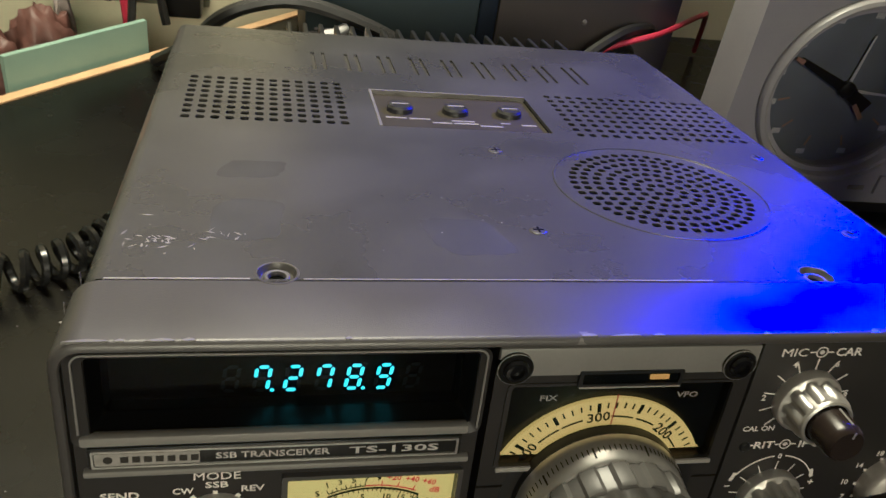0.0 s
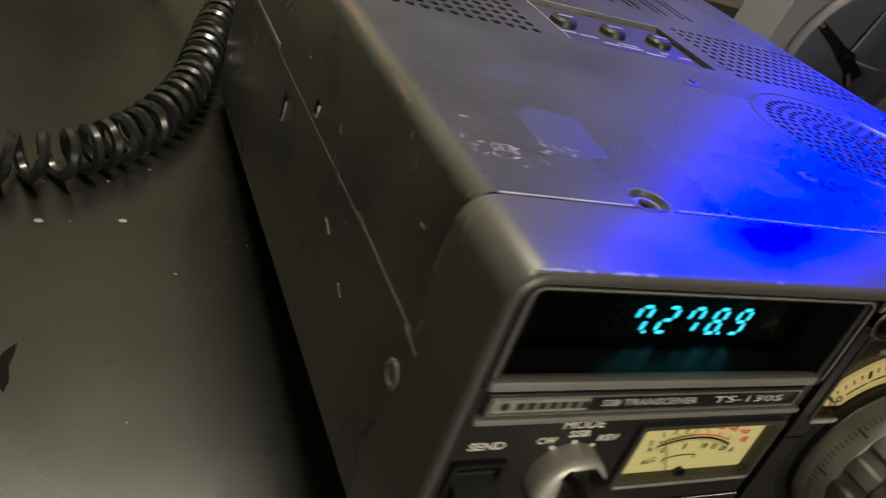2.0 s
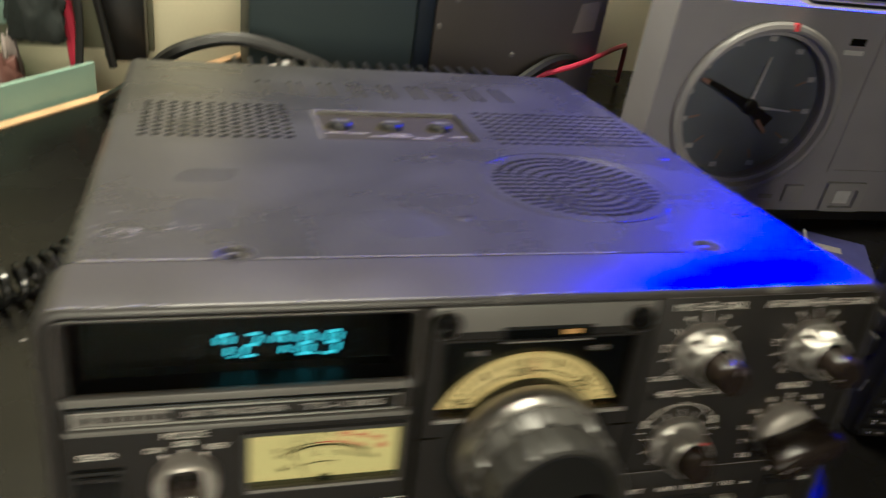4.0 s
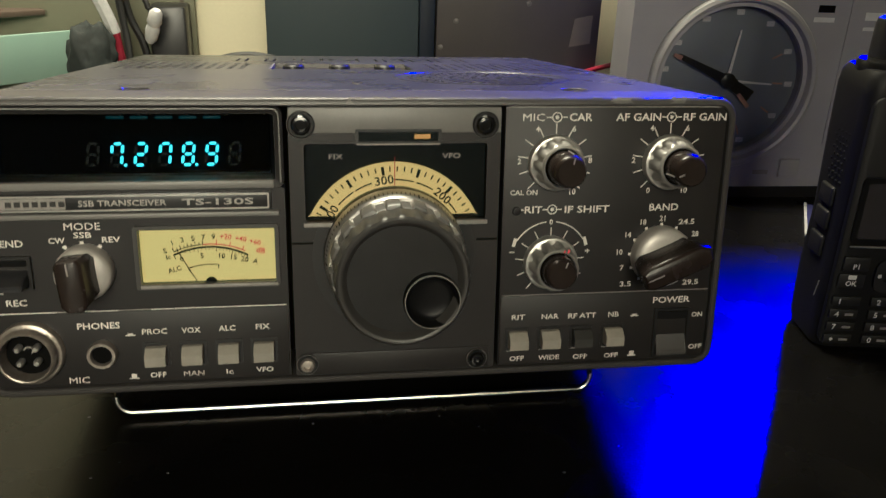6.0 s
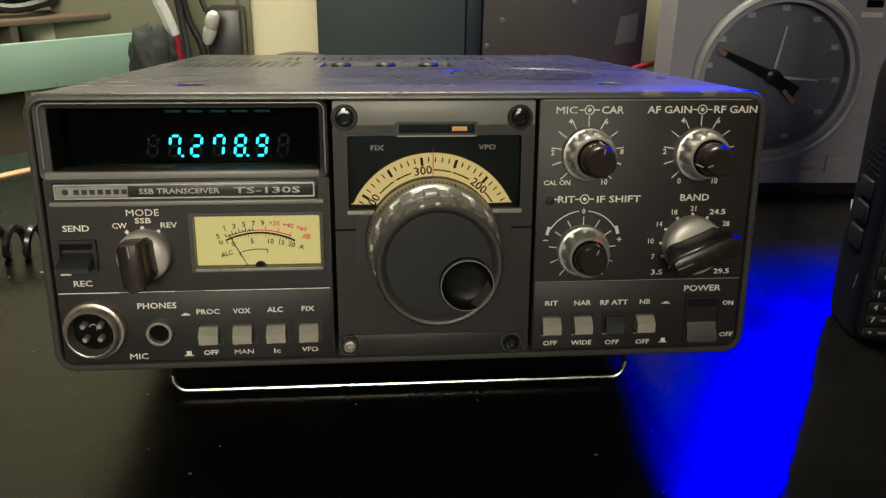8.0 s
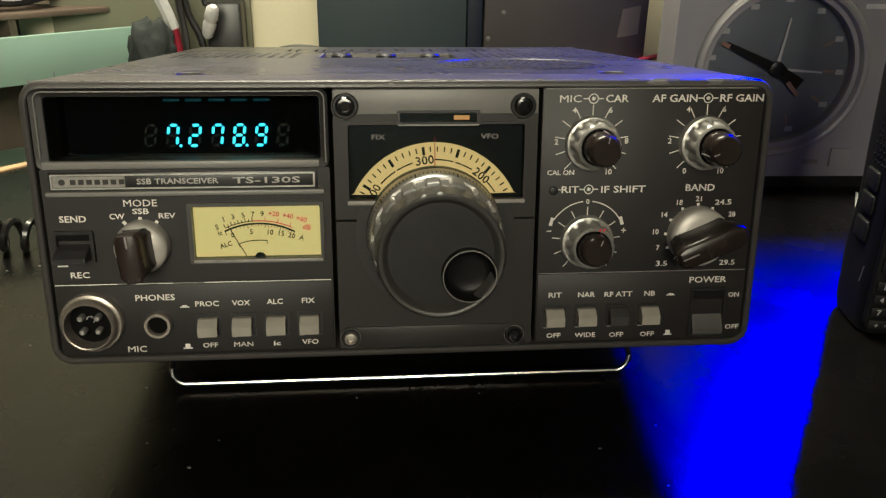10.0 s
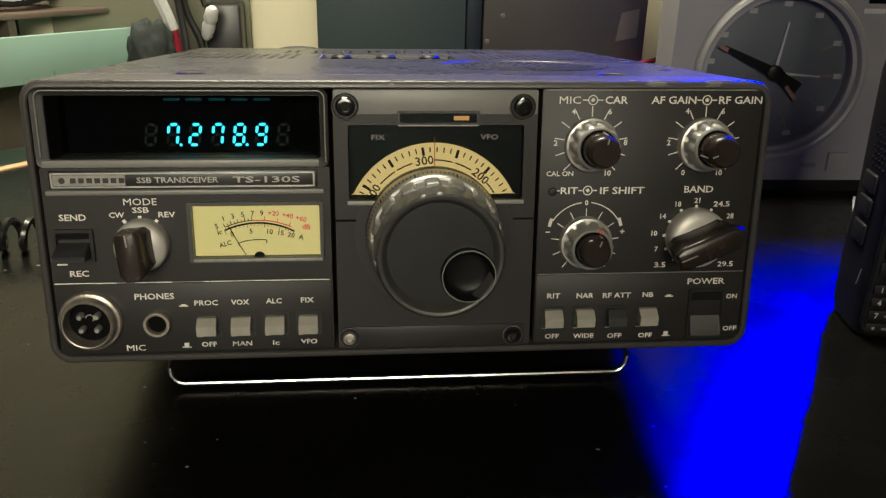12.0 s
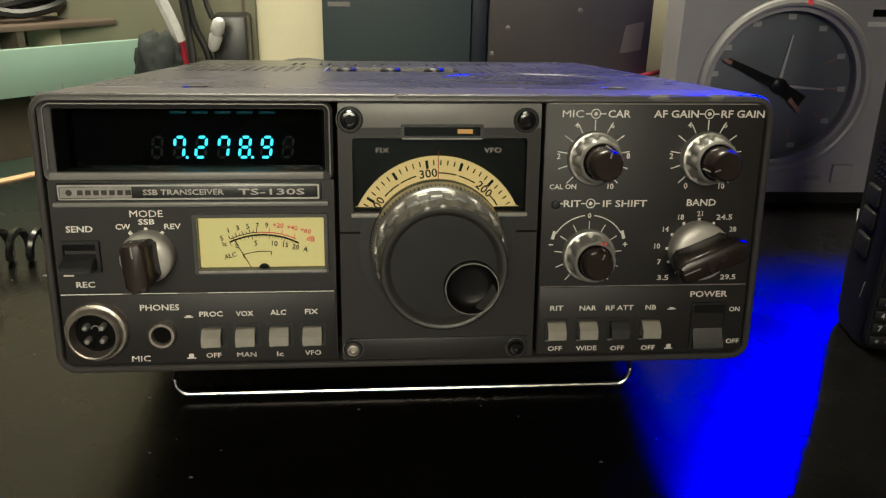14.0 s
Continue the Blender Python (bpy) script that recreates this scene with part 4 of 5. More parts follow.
for i in range(46):
    cx, cy = (-104 + random.gauss(0, 5), 43 + random.gauss(0, 4.5)) if i < 30 else (-86 + random.gauss(0, 3), 50 + random.gauss(0, 2))
    if i > 38:
        cx, cy = random.uniform(-70, 20), random.uniform(40, 80)
    a, l, w = random.uniform(0, 3.1), random.uniform(0.3, 2.0 if i <= 38 else 0.6), random.uniform(0.12, 0.4)
    d = Vector((math.cos(a), math.sin(a)))
    nn = Vector((-d.y, d.x)) * w
    pts = [Vector((cx, cy)) + d * l, Vector((cx, cy)) + nn, Vector((cx, cy)) - d * l * 0.7, Vector((cx, cy)) - nn]
    add_loft(bm, [[(p.x, p.y, z) for p in pts] for z in (93.95, 94.06)])
tagged(part("scratches", bm, M_WORN, case), "bare scratches in the grey paint", kind="stuff")
# dull handled smudges on the top, and the brown rubbed corner
M_SMUDGE = mat("dull_grey_smudge", (0.040, 0.040, 0.037), 0.44, vary=0.3, scale=60, bump=0.25, grain=2600, spec=0.36)
M_RUBBED = mat("brown_rubbed_paint", (0.085, 0.062, 0.046), 0.4, vary=0.4, scale=45, bump=0.2)
for x0, x1, y0, y1, lean in ((-91, -71, 84, 98, 2), (-34, -11, 38, 60, -3), (-92, -72, 44, 70, 1)):
    n = 28
    pts = []
    for j in range(n):
        a = 2 * math.pi * j / n
        u, v = math.copysign(abs(math.cos(a)) ** 0.45, math.cos(a)), math.copysign(abs(math.sin(a)) ** 0.45, math.sin(a))
        k = random.uniform(0.86, 1.0)
        pts.append(((x0 + x1) / 2 + (x1 - x0) / 2 * u * k + lean * v, (y0 + y1) / 2 + (y1 - y0) / 2 * v * k))
    part("smudge", add_loft(bmesh.new(), [[(x, y, z) for x, y in pts] for z in (93.95, 94.02)]), M_SMUDGE, case, "dull smudge on the paint")
bm = bmesh.new()
grid = []
for k in range(15):
    y = 66 + k * 8.5
    a0, a1 = 112 + random.uniform(-6, 8) + 4 * abs(k - 7), 140 + random.uniform(-8, 6) - 1.2 * abs(k - 7)
    grid.append([bm.verts.new((-113.5 + 4.54 * math.cos(radians(a)), y, 89.5 + 4.54 * math.sin(radians(a)))) for a in (a0, (2 * a0 + a1) / 3, (a0 + 2 * a1) / 3, max(a1, a0 + 2))])
for r, q in zip(grid, grid[1:]):
    for j in range(3):
        bm.faces.new((r[j], r[j + 1], q[j + 1], q[j]))
part("rubbed_corner", bm, M_RUBBED, case, "brown rubbed paint along the corner")
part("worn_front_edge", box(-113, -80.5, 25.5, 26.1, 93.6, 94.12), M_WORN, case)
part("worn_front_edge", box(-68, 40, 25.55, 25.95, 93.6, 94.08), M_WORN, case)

# left side of the case: seam, slots, screw
part("side_seam", box(-118.12, -117.9, 27, 176, 56.4, 56.75), M_WORN2, case)
part("side_tab", box(-118.5, -118, 175, 221, 57.2, 59.4, bevel=0.2), M_WORN2, case)
for y, z, w, h in ((154.6, 45.8, 3.6, 9.0), (122.6, 61.8, 3.6, 5.0)):
    s = part("side_slot", prism([(y_, z_) for y_, z_ in rr(y - w / 2, y + w / 2, z - h / 2, z + h / 2, w * 0.45)], 0, 0.5), M_VOID, case)
    for v in s.data.vertices:
        v.co = Vector((-0.1183 + v.co.y * 0.3, v.co.x, v.co.z))
    part("slot_rim", tube([(-118.3, y - w * 0.55, z + h * 0.3), (-118.4, y - w * 0.7, z), (-118.3, y - w * 0.5, z - h * 0.42), (-118.2, y, z - h * 0.55)], 0.45, 6), M_WORN, s)
bm = lathe(26.3, 46.6, [(3.6, 0.3), (3.4, 0.8), (2.4, 1.0), (2.0, 0.4), (0.5, 0.3)], 24)
for v in bm.verts:
    v.co = Vector((-120.2 - v.co.y * 0.7, v.co.x, v.co.z))
part("side_screw", bm, M_WORN2, bezel, "worn screw in the side")
bm = bmesh.new()
for y, z, l, ang in ((210, 46.3, 1.2, 90), (100, 66.7, 1.3, 60), (52, 84, 1.5, 80), (58, 88, 0.9, 90), (24, 58, 4, 10), (23, 62, 3, 100), (90, 42, 3, 20), (70, 35, 2, 30), (40, 76, 1, 10), (52, 56.7, 22, 2), (140, 70, 1, 0), (32, 25, 5, 110), (27, 92, 3, 95), (20, 88, 3, 85), (25, 80, 5, 95)):
    a = radians(ang)
    dy, dz = math.cos(a) * l, math.sin(a) * l
    tube([(-118.1 if y > 26.8 else -120.55, y - dy, z - dz), (-118.1 if y > 26.8 else -120.55, y + dy, z + dz)], 0.16, 4, bm)
tagged(part("scuffed_paint", bm, M_WORN2, case), "fine scratches in the side paint", kind="stuff")

# heat sink
hs = part("heat_sink", box(-68, 82, 259, 262, 14, 91), M_BLACK, radio, "black finned heat sink")
for j in range(19):
    x = -66 + j * 8.0
    part("fin", box(x - 1.1, x + 1.1, 261.5, 284, 14, 92.5, bevel=0.4, seg=1), M_BLACK, hs)

# feet and wire bail
for x in (-95, 92):
    part("front_foot", lathe_up(x, 56, [(9, 1.2), (9, -2), (8, -7), (7, -8)], 20), M_BLACK, radio)
    part("rear_foot", lathe_up(x, 232, [(8, 1.2), (8, -2), (7, -5.4), (6.4, -6.2)], 20), M_BLACK, radio)
path = [(-93.5, 60, -3.5), (-93.5, 50, -18)] + [(-93.5 + 6 * (1 - math.cos(radians(a))), 44.0, -28.2 + 6 * (1 - math.sin(radians(a)))) for a in range(0, 91, 15)] + [(92 - 6 + 6 * math.sin(radians(a)), 44.0, -28.2 + 6 * (1 - math.cos(radians(a)))) for a in range(0, 91, 15)] + [(92, 50, -18), (92, 60, -3.5)]
part("wire_bail", tube(path, 1.2, 10), M_CHROME, radio, "bent chrome wire bail")
# ---- the clock unit behind the radio ----
M_CLOCKFACE = mat("slate_dial_face", (0.17, 0.185, 0.235), 0.4, vary=0.15, scale=40)
M_RIM = mat("grey_clock_rim", (0.30, 0.295, 0.30), 0.34, vary=0.06, scale=60)
M_TAN = mat("tan_mark", (0.34, 0.21, 0.13), 0.6, vary=0.1, scale=200, bump=0)
M_PALE = mat("pale_grey_mark", (0.55, 0.55, 0.55), 0.6, vary=0.1, scale=200, bump=0)
M_DIALMARK = mat("grey_dial_mark", (0.48, 0.48, 0.50), 0.6, vary=0.1, scale=200, bump=0)
M_HAND = mat("grey_clock_hand", (0.62, 0.62, 0.64), 0.5, vary=0.05, scale=200, bump=0)
clock = thing("desk_clock", pose(0.2535, 0.2690, 0.0, 0, 0, -2), "grey plastic radio-room clock with a round dark dial", "clock")
CZ = 80.8
part("body", holed_plate(rr(-72, 150, 9, 147.5, 4, 4), [circle(0, CZ, 48.6, 64)], 0, 34), M_CLOCK, clock)
part("body_back", prism(rr(-69, 149, 10, 146.5, 3, 4), 20, 36), M_CLOCK, clock)
part("base", prism(rr(-70, 146, 0, 12, 2, 3), 3, 34), M_BLACK, clock)
rim = part("dial_rim", lathe(0, CZ, [(51.4, 8), (57.2, 0.4), (57.4, -2.6), (56.4, -4.6), (54.2, -5.4), (52.4, -4.6), (51.5, -2), (51.2, 9)], 96, back=False, front=False), M_RIM, clock, "rounded grey dial rim")
face = part("dial_face", lathe(0, CZ, [(52, 12), (52, 9), (51.4, 8.8)], 64), M_CLOCKFACE, clock)
seg = []
for k, a in enumerate((-3, -33, -68, -104, -137, -165, 26, 57, 87, 117, 147, 171)):
    c, s_ = math.cos(radians(a)), math.sin(radians(a))
    if a < 30:
        seg.append((33 * c, CZ + 33 * s_, 40 * c, CZ + 40 * s_, 1.1))
    x, z = 44.0 * c, CZ + 44.0 * s_
    part("hour_label", box(x - 2.6, x + 2.6, 8.4, 8.75, z - 1.7, z + 1.7), M_DIALMARK, face)
for g in seg:
    strokes("hour_mark", [g], 1.0, face, M_TAN, 8.6)
strokes("minute_marks", [(38.2 * math.cos(radians(a)), CZ + 38.2 * math.sin(radians(a)), 40 * math.cos(radians(a)), CZ + 40 * math.sin(radians(a)), 0.4) for a in range(-170, 30, 6)], 0.4, face, M_INKDIM, 8.65)


def clock_hand(name, a, l0, l1, w0, w1, m, y):
    c, s_ = math.cos(radians(a)), math.sin(radians(a))
    pts = [(l0, -w0), (l1, -w1), (l1, w1), (l0, w0)]
    bm = add_loft(bmesh.new(), [[(u * c - v * s_, yy, CZ + u * s_ + v * c) for u, v in pts] for yy in (y, y + 0.5)])
    return part(name, bm, m, face)


clock_hand("hour_hand", 83, -3, 33, 1.2, 0.5, M_HAND, 6.6)
clock_hand("minute_hand", -4, -3, 31, 1.1, 0.5, M_HAND, 6.0)
clock_hand("zone_pointer", 156, -6, 40, 3.6, 1.6, M_BLACK, 5.2)
clock_hand("pointer_tip", 157, 37, 43, 1.6, 1.0, M_TAN, 5.0)
clock_hand("pointer_tail", -32, 2, 20, 3.4, 4.6, M_BLACK, 5.2)
clock_hand("tail_mark", -46, 12, 24, 1.4, 1.4, M_TAN, 5.0)
part("hub", lathe(0, CZ, [(5, 8), (5, 4.6), (3, 3.8), (1, 3.6)], 24), M_BLACK, face)
pane = part("dial_glass", lathe(0, CZ, [(51.4, 2.6), (51.4, 2.2)], 64), glass("clock_glass", rough=0.02), clock)
marker = part("rim_marker", box(4, 7, -5.6, -3, CZ + 53, CZ + 57.5), M_REDINK, clock, "small red marker on the rim")
part("slot", box(50, 61, -0.4, 2, 126.5, 131.0), M_VOID, clock)
part("slot_lettering_bar", box(48.0, 62.0, -0.3, 0.5, 120.4, 123.4), M_PALE, clock)
pn = part("side_panel", ring(rr(72, 147, 38, 138, 2, 4), rr(75, 144, 41, 135, 2, 4), -0.8, 3), M_CLOCK, clock)
part("panel_sheet", box(74, 145, 0.2, 2, 40, 136), M_BEZEL, pn)
for z, w, h in ((122, 34, 5), (115.5, 30, 2.2)):
    part("maker_lettering_bar", box(83, 83 + w, -0.2, 0.4, z, z + h), M_PALE, pn)
sw = part("push_window", ring(rr(76, 108, 10, 32, 1.5, 4), rr(82, 102, 13, 27, 1, 4), -3, 3), M_RIM, clock)
part("push_window_inner", box(81.5, 102.5, 1, 2.5, 12.5, 27.5), M_BLACK, sw)
part("push_window_key", box(86, 98, -1.0, 1.5, 15.5, 25), M_PALE, sw)
part("slider_switch", box(44, 58, -2, 1, 16, 29, bevel=0.6), M_RIM, clock)
part("lettering_bar", box(26, 37, -0.3, 0.4, 18, 21), M_INKDIM, clock)

top_dev = thing("metal_case", pose(0.345, 0.278, 0.1475), "dark metal case with a bright lid edge standing on the clock", "case")
part("body", box(-70, 90, 0, 150, 0, 13, bevel=1.5), M_BLACK, top_dev)
part("lid_edge", box(-71, 91, -1.2, 4, 2, 4.5, bevel=0.4), M_SILVER, top_dev)

# ---- the handheld radio ----
M_HHBLACK = mat("matt_black_casing", (0.007, 0.007, 0.008), 0.5, vary=0.15, scale=80, bump=0.2, grain=2500, spec=0.25)
M_KEY = mat("black_rubber_key", (0.012, 0.012, 0.013), 0.5, vary=0.1, scale=200, spec=0.3)
hh = thing("handheld_radio", pose(0.2365, 0.0795, 0.0, 0, 0, -9), "black handheld radio with keypad, standing on the desk", "radio")
bm = bmesh.new()
def hh_ring(w, d, z, r):
    return [(x, y, z) for x, y in rr(-w / 2, w / 2, -d / 2, d / 2, r, 4)]
add_loft(bm, [hh_ring(48, 29, 0.0, 6), hh_ring(51, 32, 1.5, 7), hh_ring(53, 34, 8, 7), hh_ring(54.5, 34.5, 30, 7), hh_ring(53.5, 33.5, 62, 7), hh_ring(55.5, 34, 95, 7), hh_ring(56.5, 34, 118, 7), hh_ring(55.5, 33, 124, 7), hh_ring(52, 30, 127.0, 6.5), hh_ring(48, 26, 127.6, 6)])
hb = part("body", bm, M_HHBLACK, hh)
part("face_plate", prism(rr(-25, 25, 3, 118, 5, 4), -18.2, -15.5, soft=0.8), M_HHBLACK, hh)
sc = part("screen_frame", ring(rr(-22, 21, 53.5, 84, 2.5, 4), rr(-19.5, 18.5, 56, 81.5, 1.5, 4), -19.0, -17), M_GLOSSBLACK, hh)
part("screen", box(-19.6, 18.6, -18.4, -17, 55.8, 81.8), mat("dark_screen", (0.035, 0.033, 0.035), 0.12, bump=0), sc, "dark unlit screen")
part("screen_trim", tube([(-21.5, -18.9, 52.4), (20.5, -18.9, 52.4)], 0.45, 6), M_SILVER, sc)
rows_ = [("1", "2", "3", 26.0), ("4", "5", "6", 19.6), ("7", "8", "9", 13.2), ("*", "0", "#", 6.8)]
for a, b, c, z in rows_:
    for t, x in ((a, -17.0), (b, 0.5), (c, 17.0)):
        k = part("key", box(x - 6.5, x + 6.5, -19.4, -17.8, z - 2.4, z + 2.4, bevel=0.7), M_KEY, hh)
        letters("key_lettering", t, x - 3.0, z, 2.6, k, M_PALE, -19.45)
        if t in "2345678907*":
            part("key_lettering_bar", box(x + 0.6, x + 4.4, -19.5, -19.38, z - 0.7, z + 0.5), M_INKDIM, k)
for t, x, z in (("P1", -16.4, 43.6), ("OK", -17.0, 35.4), ("P2", 16.0, 43.6)):
    k = part("key", box(x - 6, x + 6, -19.2, -17.8, z - 3.0, z + 4.0, bevel=0.8), M_KEY, hh)
    letters("key_lettering", t, x, z - 0.6, 2.3, k, M_PALE, -19.25)
    if t == "OK":
        part("key_symbol", box(x - 1.8, x + 1.8, -19.3, -19.18, z + 1.4, z + 3.4), M_PALE, k)
nav = part("navigation_key", ring(rr(-7.5, 8.5, 31, 47, 5, 5), rr(-3.5, 4.5, 35.5, 42.5, 2, 5), -19.6, -17.6), M_KEY, hh)
strokes("arrow_mark", [(-6.2, 39, -4.6, 39, 1.6)], 1, nav, M_PALE, -19.7)
strokes("arrow_mark", [(0.5, 32.3, 0.5, 33.9, 1.8)], 1, nav, M_PALE, -19.7)
for i in range(4):
    for j in range(13):
        z = 78 + j * 2.7
        y = -9 + i * 3.4 + (1.7 if j % 2 else 0)
        b = lathe_up(0, 0, [(0.75, -0.5), (0.7, 0.1), (0.3, 0.35)], 6)
        for v in b.verts:
            v.co = Vector((-27.4 - v.co.z - (0.35 if z < 100 else 0), y + v.co.x, z + v.co.y))
        part("grip_dot", b, M_HHBLACK, hb)
for z, h in ((66, 9), (55, 9), (42, 10)):
    bm = box(-28.8, -26.5, -7, 5, z, z + h, bevel=1.1, seg=3)
    part("side_button", bm, M_RUBBER, hb)
part("seam_scuff", tube([(-28.3, -13.0, 33), (-28.4, -12.2, 28), (-28.4, -11.4, 25)], 0.3, 5), M_WORN2, hb)
part("top_collar", lathe_up(-15.0, -1.0, [(12.0, 125.5), (12.2, 128.8), (11.4, 130.2), (6, 130.4)], 28), M_GLOSSBLACK, hh)
kb = part("volume_knob", lathe_up(-12.5, 2.5, [(9.2, 128), (9.0, 130), (8.8, 144), (8.2, 146.4), (6.4, 147.4)], 32), M_RUBBER, hh, "round volume knob with a white line")
part("knob_line", tube([(-13.0, -6.4, 131), (-13.0, -6.2, 145.2), (-12.9, -5.0, 147.2)], 0.7, 6), M_PALE, kb)
part("antenna", lathe_up(19.5, 3.0, [(6.5, 126), (6.3, 150), (5.2, 160), (4.0, 290), (3.0, 296)], 20), M_RUBBER, hh)

card = thing("plastic_card", pose(0.3085, 0.2190, 0.0008, 0, 0, -30), "clear blue plastic card with a white edge on the desk", "card")
part("sheet", box(-12, 28, -31, 31, 0, 0.7, bevel=0.2, seg=1), mat("blue_tinted_card", (0.05, 0.05, 0.22), 0.25, bump=0), card)
bm = box(-13, -11.4, -32, 32, 0, 1.4)
add_box(bm, -11.4, 28, -32, -30.6, 0, 1.4)
part("white_edge", bm, M_PALE, card)
part("print_bar", box(-7, 10, 8, 16, 0.7, 0.85), M_INKDIM, card)
part("print_bar", box(-5, 6, -6, 2, 0.7, 0.85), M_INKDIM, card)

# ---- cabinets at the wall ----
cab = thing("equipment_cabinet", pose(0, 0.412, 0), "blue-grey painted metal equipment cabinet against the wall", "cabinet")
part("body", box(-52.5, 63.5, 0, 140, 3, 265, bevel=1.5), M_NAVY, cab)
# right-hand strip, coloured darker and bluer than the cabinet front
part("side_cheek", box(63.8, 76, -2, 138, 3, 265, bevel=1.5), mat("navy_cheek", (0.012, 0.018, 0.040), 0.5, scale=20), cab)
for x in (-45, 60):
    for y in (12, 125):
        part("foot", box(x - 6, x + 6, y - 6, y + 6, 0, 3.2), M_BLACK, cab)
for x, w, z, h in ((-48, 17, 113, 3.4), (-46, 10, 118, 2), (-50, 26, 38, 2.2), (-46, 16, 41.5, 1.6)):
    part("lettering_bar", box(x, x + w, -0.5, 0.4, z, z + h), M_INKDIM, cab)
part("red_dot", box(-25, -22, -0.5, 0.4, 121, 124), M_REDINK, cab)
cab2 = thing("equipment_cabinet", pose(0, 0.412, 0), "dark brown metal cabinet with a small white sticker", "cabinet")
part("body", box(77.2, 209, 0, 140, 3, 265, bevel=1.5), M_BROWN, cab2)
for x in (90, 190):
    for y in (12, 125):
        part("foot", box(x - 6, x + 6, y - 6, y + 6, 0, 3.2), M_BLACK, cab2)
part("sticker", add_loft(bmesh.new(), [[(185, y, 79), (202, y, 82), (202.5, y, 104), (188, y, 101)] for y in (-0.4, 0.4)]), mat("grey_sticker", (0.13, 0.115, 0.095), 0.6), cab2, "worn pale sticker")
for x, z in ((92.6, 98), (80.8, 78), (150, 112), (140, 60)):
    part("screw", lathe(x, z, [(2.2, 1), (2.0, -0.8), (0.6, -1.2)], 12), M_WORN2, cab2)

# ---- cables behind the radio ----
M_REDW = mat("red_wire", (0.42, 0.025, 0.025), 0.4, vary=0.1, scale=100, bump=0)
M_CABLE = mat("black_cable", (0.012, 0.012, 0.012), 0.45, vary=0.1, scale=100, bump=0)


def cable(name, pts, r, m, label, category="cable"):
    ob = link_mesh(name, tube(smooth_path(pts, 8), r, 8), m)
    return tagged(ob, label, category)


cable("red_power_wire", [(112, 352, 22), (136, 385, 36), (150, 395, 47), (192, 400, 60), (228, 428, 62), (250, 452, 58), (275, 490, 44), (292, 520, 3)], 2.1, M_REDW, "thin red power wire arching behind the radio")
cable("power_cable", [(100, 350, 18), (128, 383, 38), (160, 396, 58), (184, 408, 60), (200, 424, 50), (208, 444, 24), (212, 466, 5), (230, 520, 4.3)], 4.2, M_CABLE, "thick black power cable arching behind the radio")
cable("power_cable", [(92, 345, 16), (130, 380, 30), (160, 400, 46), (180, 414, 40), (192, 436, 16), (200, 456, 4.2), (214, 520, 4.2)], 4.0, M_CABLE, "thick black power cable lying behind the radio")
cable("antenna_cable", [(-150, 430, 5), (-122, 380, 40), (-104, 362, 64), (-85, 360, 74), (-62, 360, 78), (-36, 360, 73), (0, 356, 60), (30, 345, 40), (44, 320, 28), (50, 300, 24)], 4.4, M_CABLE, "thick black antenna cable looping behind the heat sink")
plug = thing("cable_plug", pose(-0.046, 0.352, 0.056, 0, 60, 20), "pale worn plug on a black cable behind the radio", "plug")
part("shell", lathe_up(0, 0, [(5, -14), (5.4, -12), (5.4, 8), (3.6, 12), (3, 20)], 16), M_PALE, plug)
# ---- coiled microphone cord ----
random.seed(3)
base = smooth_path([(-310, 190, 9.8), (-250, 183, 9.8), (-210, 184, 9.8), (-182, 189.5, 9.8), (-157, 208, 9.8), (-139, 234, 9.8), (-130, 255, 9.8), (-121, 285, 9.8), (-114, 308, 9.8), (-100, 345, 9.8), (-83, 383, 9.8), (-62, 425, 9.8)], 24)
L = [0.0]
for a, b in zip(base, base[1:]):
    L.append(L[-1] + (b - a).length)
pts, ph_, dist, idx, step = [], 0.0, 0.0, 0, 0.45
while dist < L[-1] - 1:
    while L[idx + 1] < dist:
        idx += 1
    u = (dist - L[idx]) / (L[idx + 1] - L[idx])
    p = base[idx].lerp(base[idx + 1], u)
    d = (base[min(idx + 2, len(base) - 1)] - base[max(idx - 1, 0)]).normalized()
    s_ = d.cross(Vector((0, 0, 1))).normalized()
    n_ = s_.cross(d)
    pts.append(p + 7.5 * (math.cos(ph_) * s_ + math.sin(ph_) * n_))
    pitch = 10.0 if p.x < -178 else (7.6 if p.y < 230 else 6.6)
    pitch *= 1 + 0.18 * noise.noise(Vector((dist * 0.05, 0, 0)))
    ph_ += 2 * math.pi * step / pitch
    dist += step
cord = link_mesh("coiled_cord", tube(pts, 2.2, 6), mat("glossy_black_cord", (0.010, 0.010, 0.010), 0.25, vary=0.1, scale=100, bump=0))
tagged(cord, "black coiled microphone cord lying on the desk", "cord")

# ---- brass connector and adapter at the desk's left ----
con = thing("brass_connector", pose(-0.2085, 0.1250, 0.0078, 0, 0, 4), "worn brass screw connector on a black cable", "connector")
def lathe_x(profile, n=24):
    return add_loft(bmesh.new(), [[(x, r * math.cos(2 * math.pi * i / n), r * math.sin(2 * math.pi * i / n)) for i in range(n)] for r, x in profile])
part("coupling_nut", lathe_x([(6.0, -5), (7.4, -4.4), (7.7, -3.2), (7.0, -2.2), (5.2, -1.8), (5.2, -0.8), (7.2, -0.2), (7.9, 1.2), (7.2, 2.6), (5.4, 3.0), (5.4, 4.0), (7.2, 4.6), (7.8, 6.2), (7.4, 8.2), (6.0, 9.8), (4.0, 10.4)]), M_BRASS, con)
part("cable_end", lathe_x([(4.0, -60), (4.2, -30), (5.6, -24), (6.0, -6), (5.6, -4)]), M_CABLE, con)
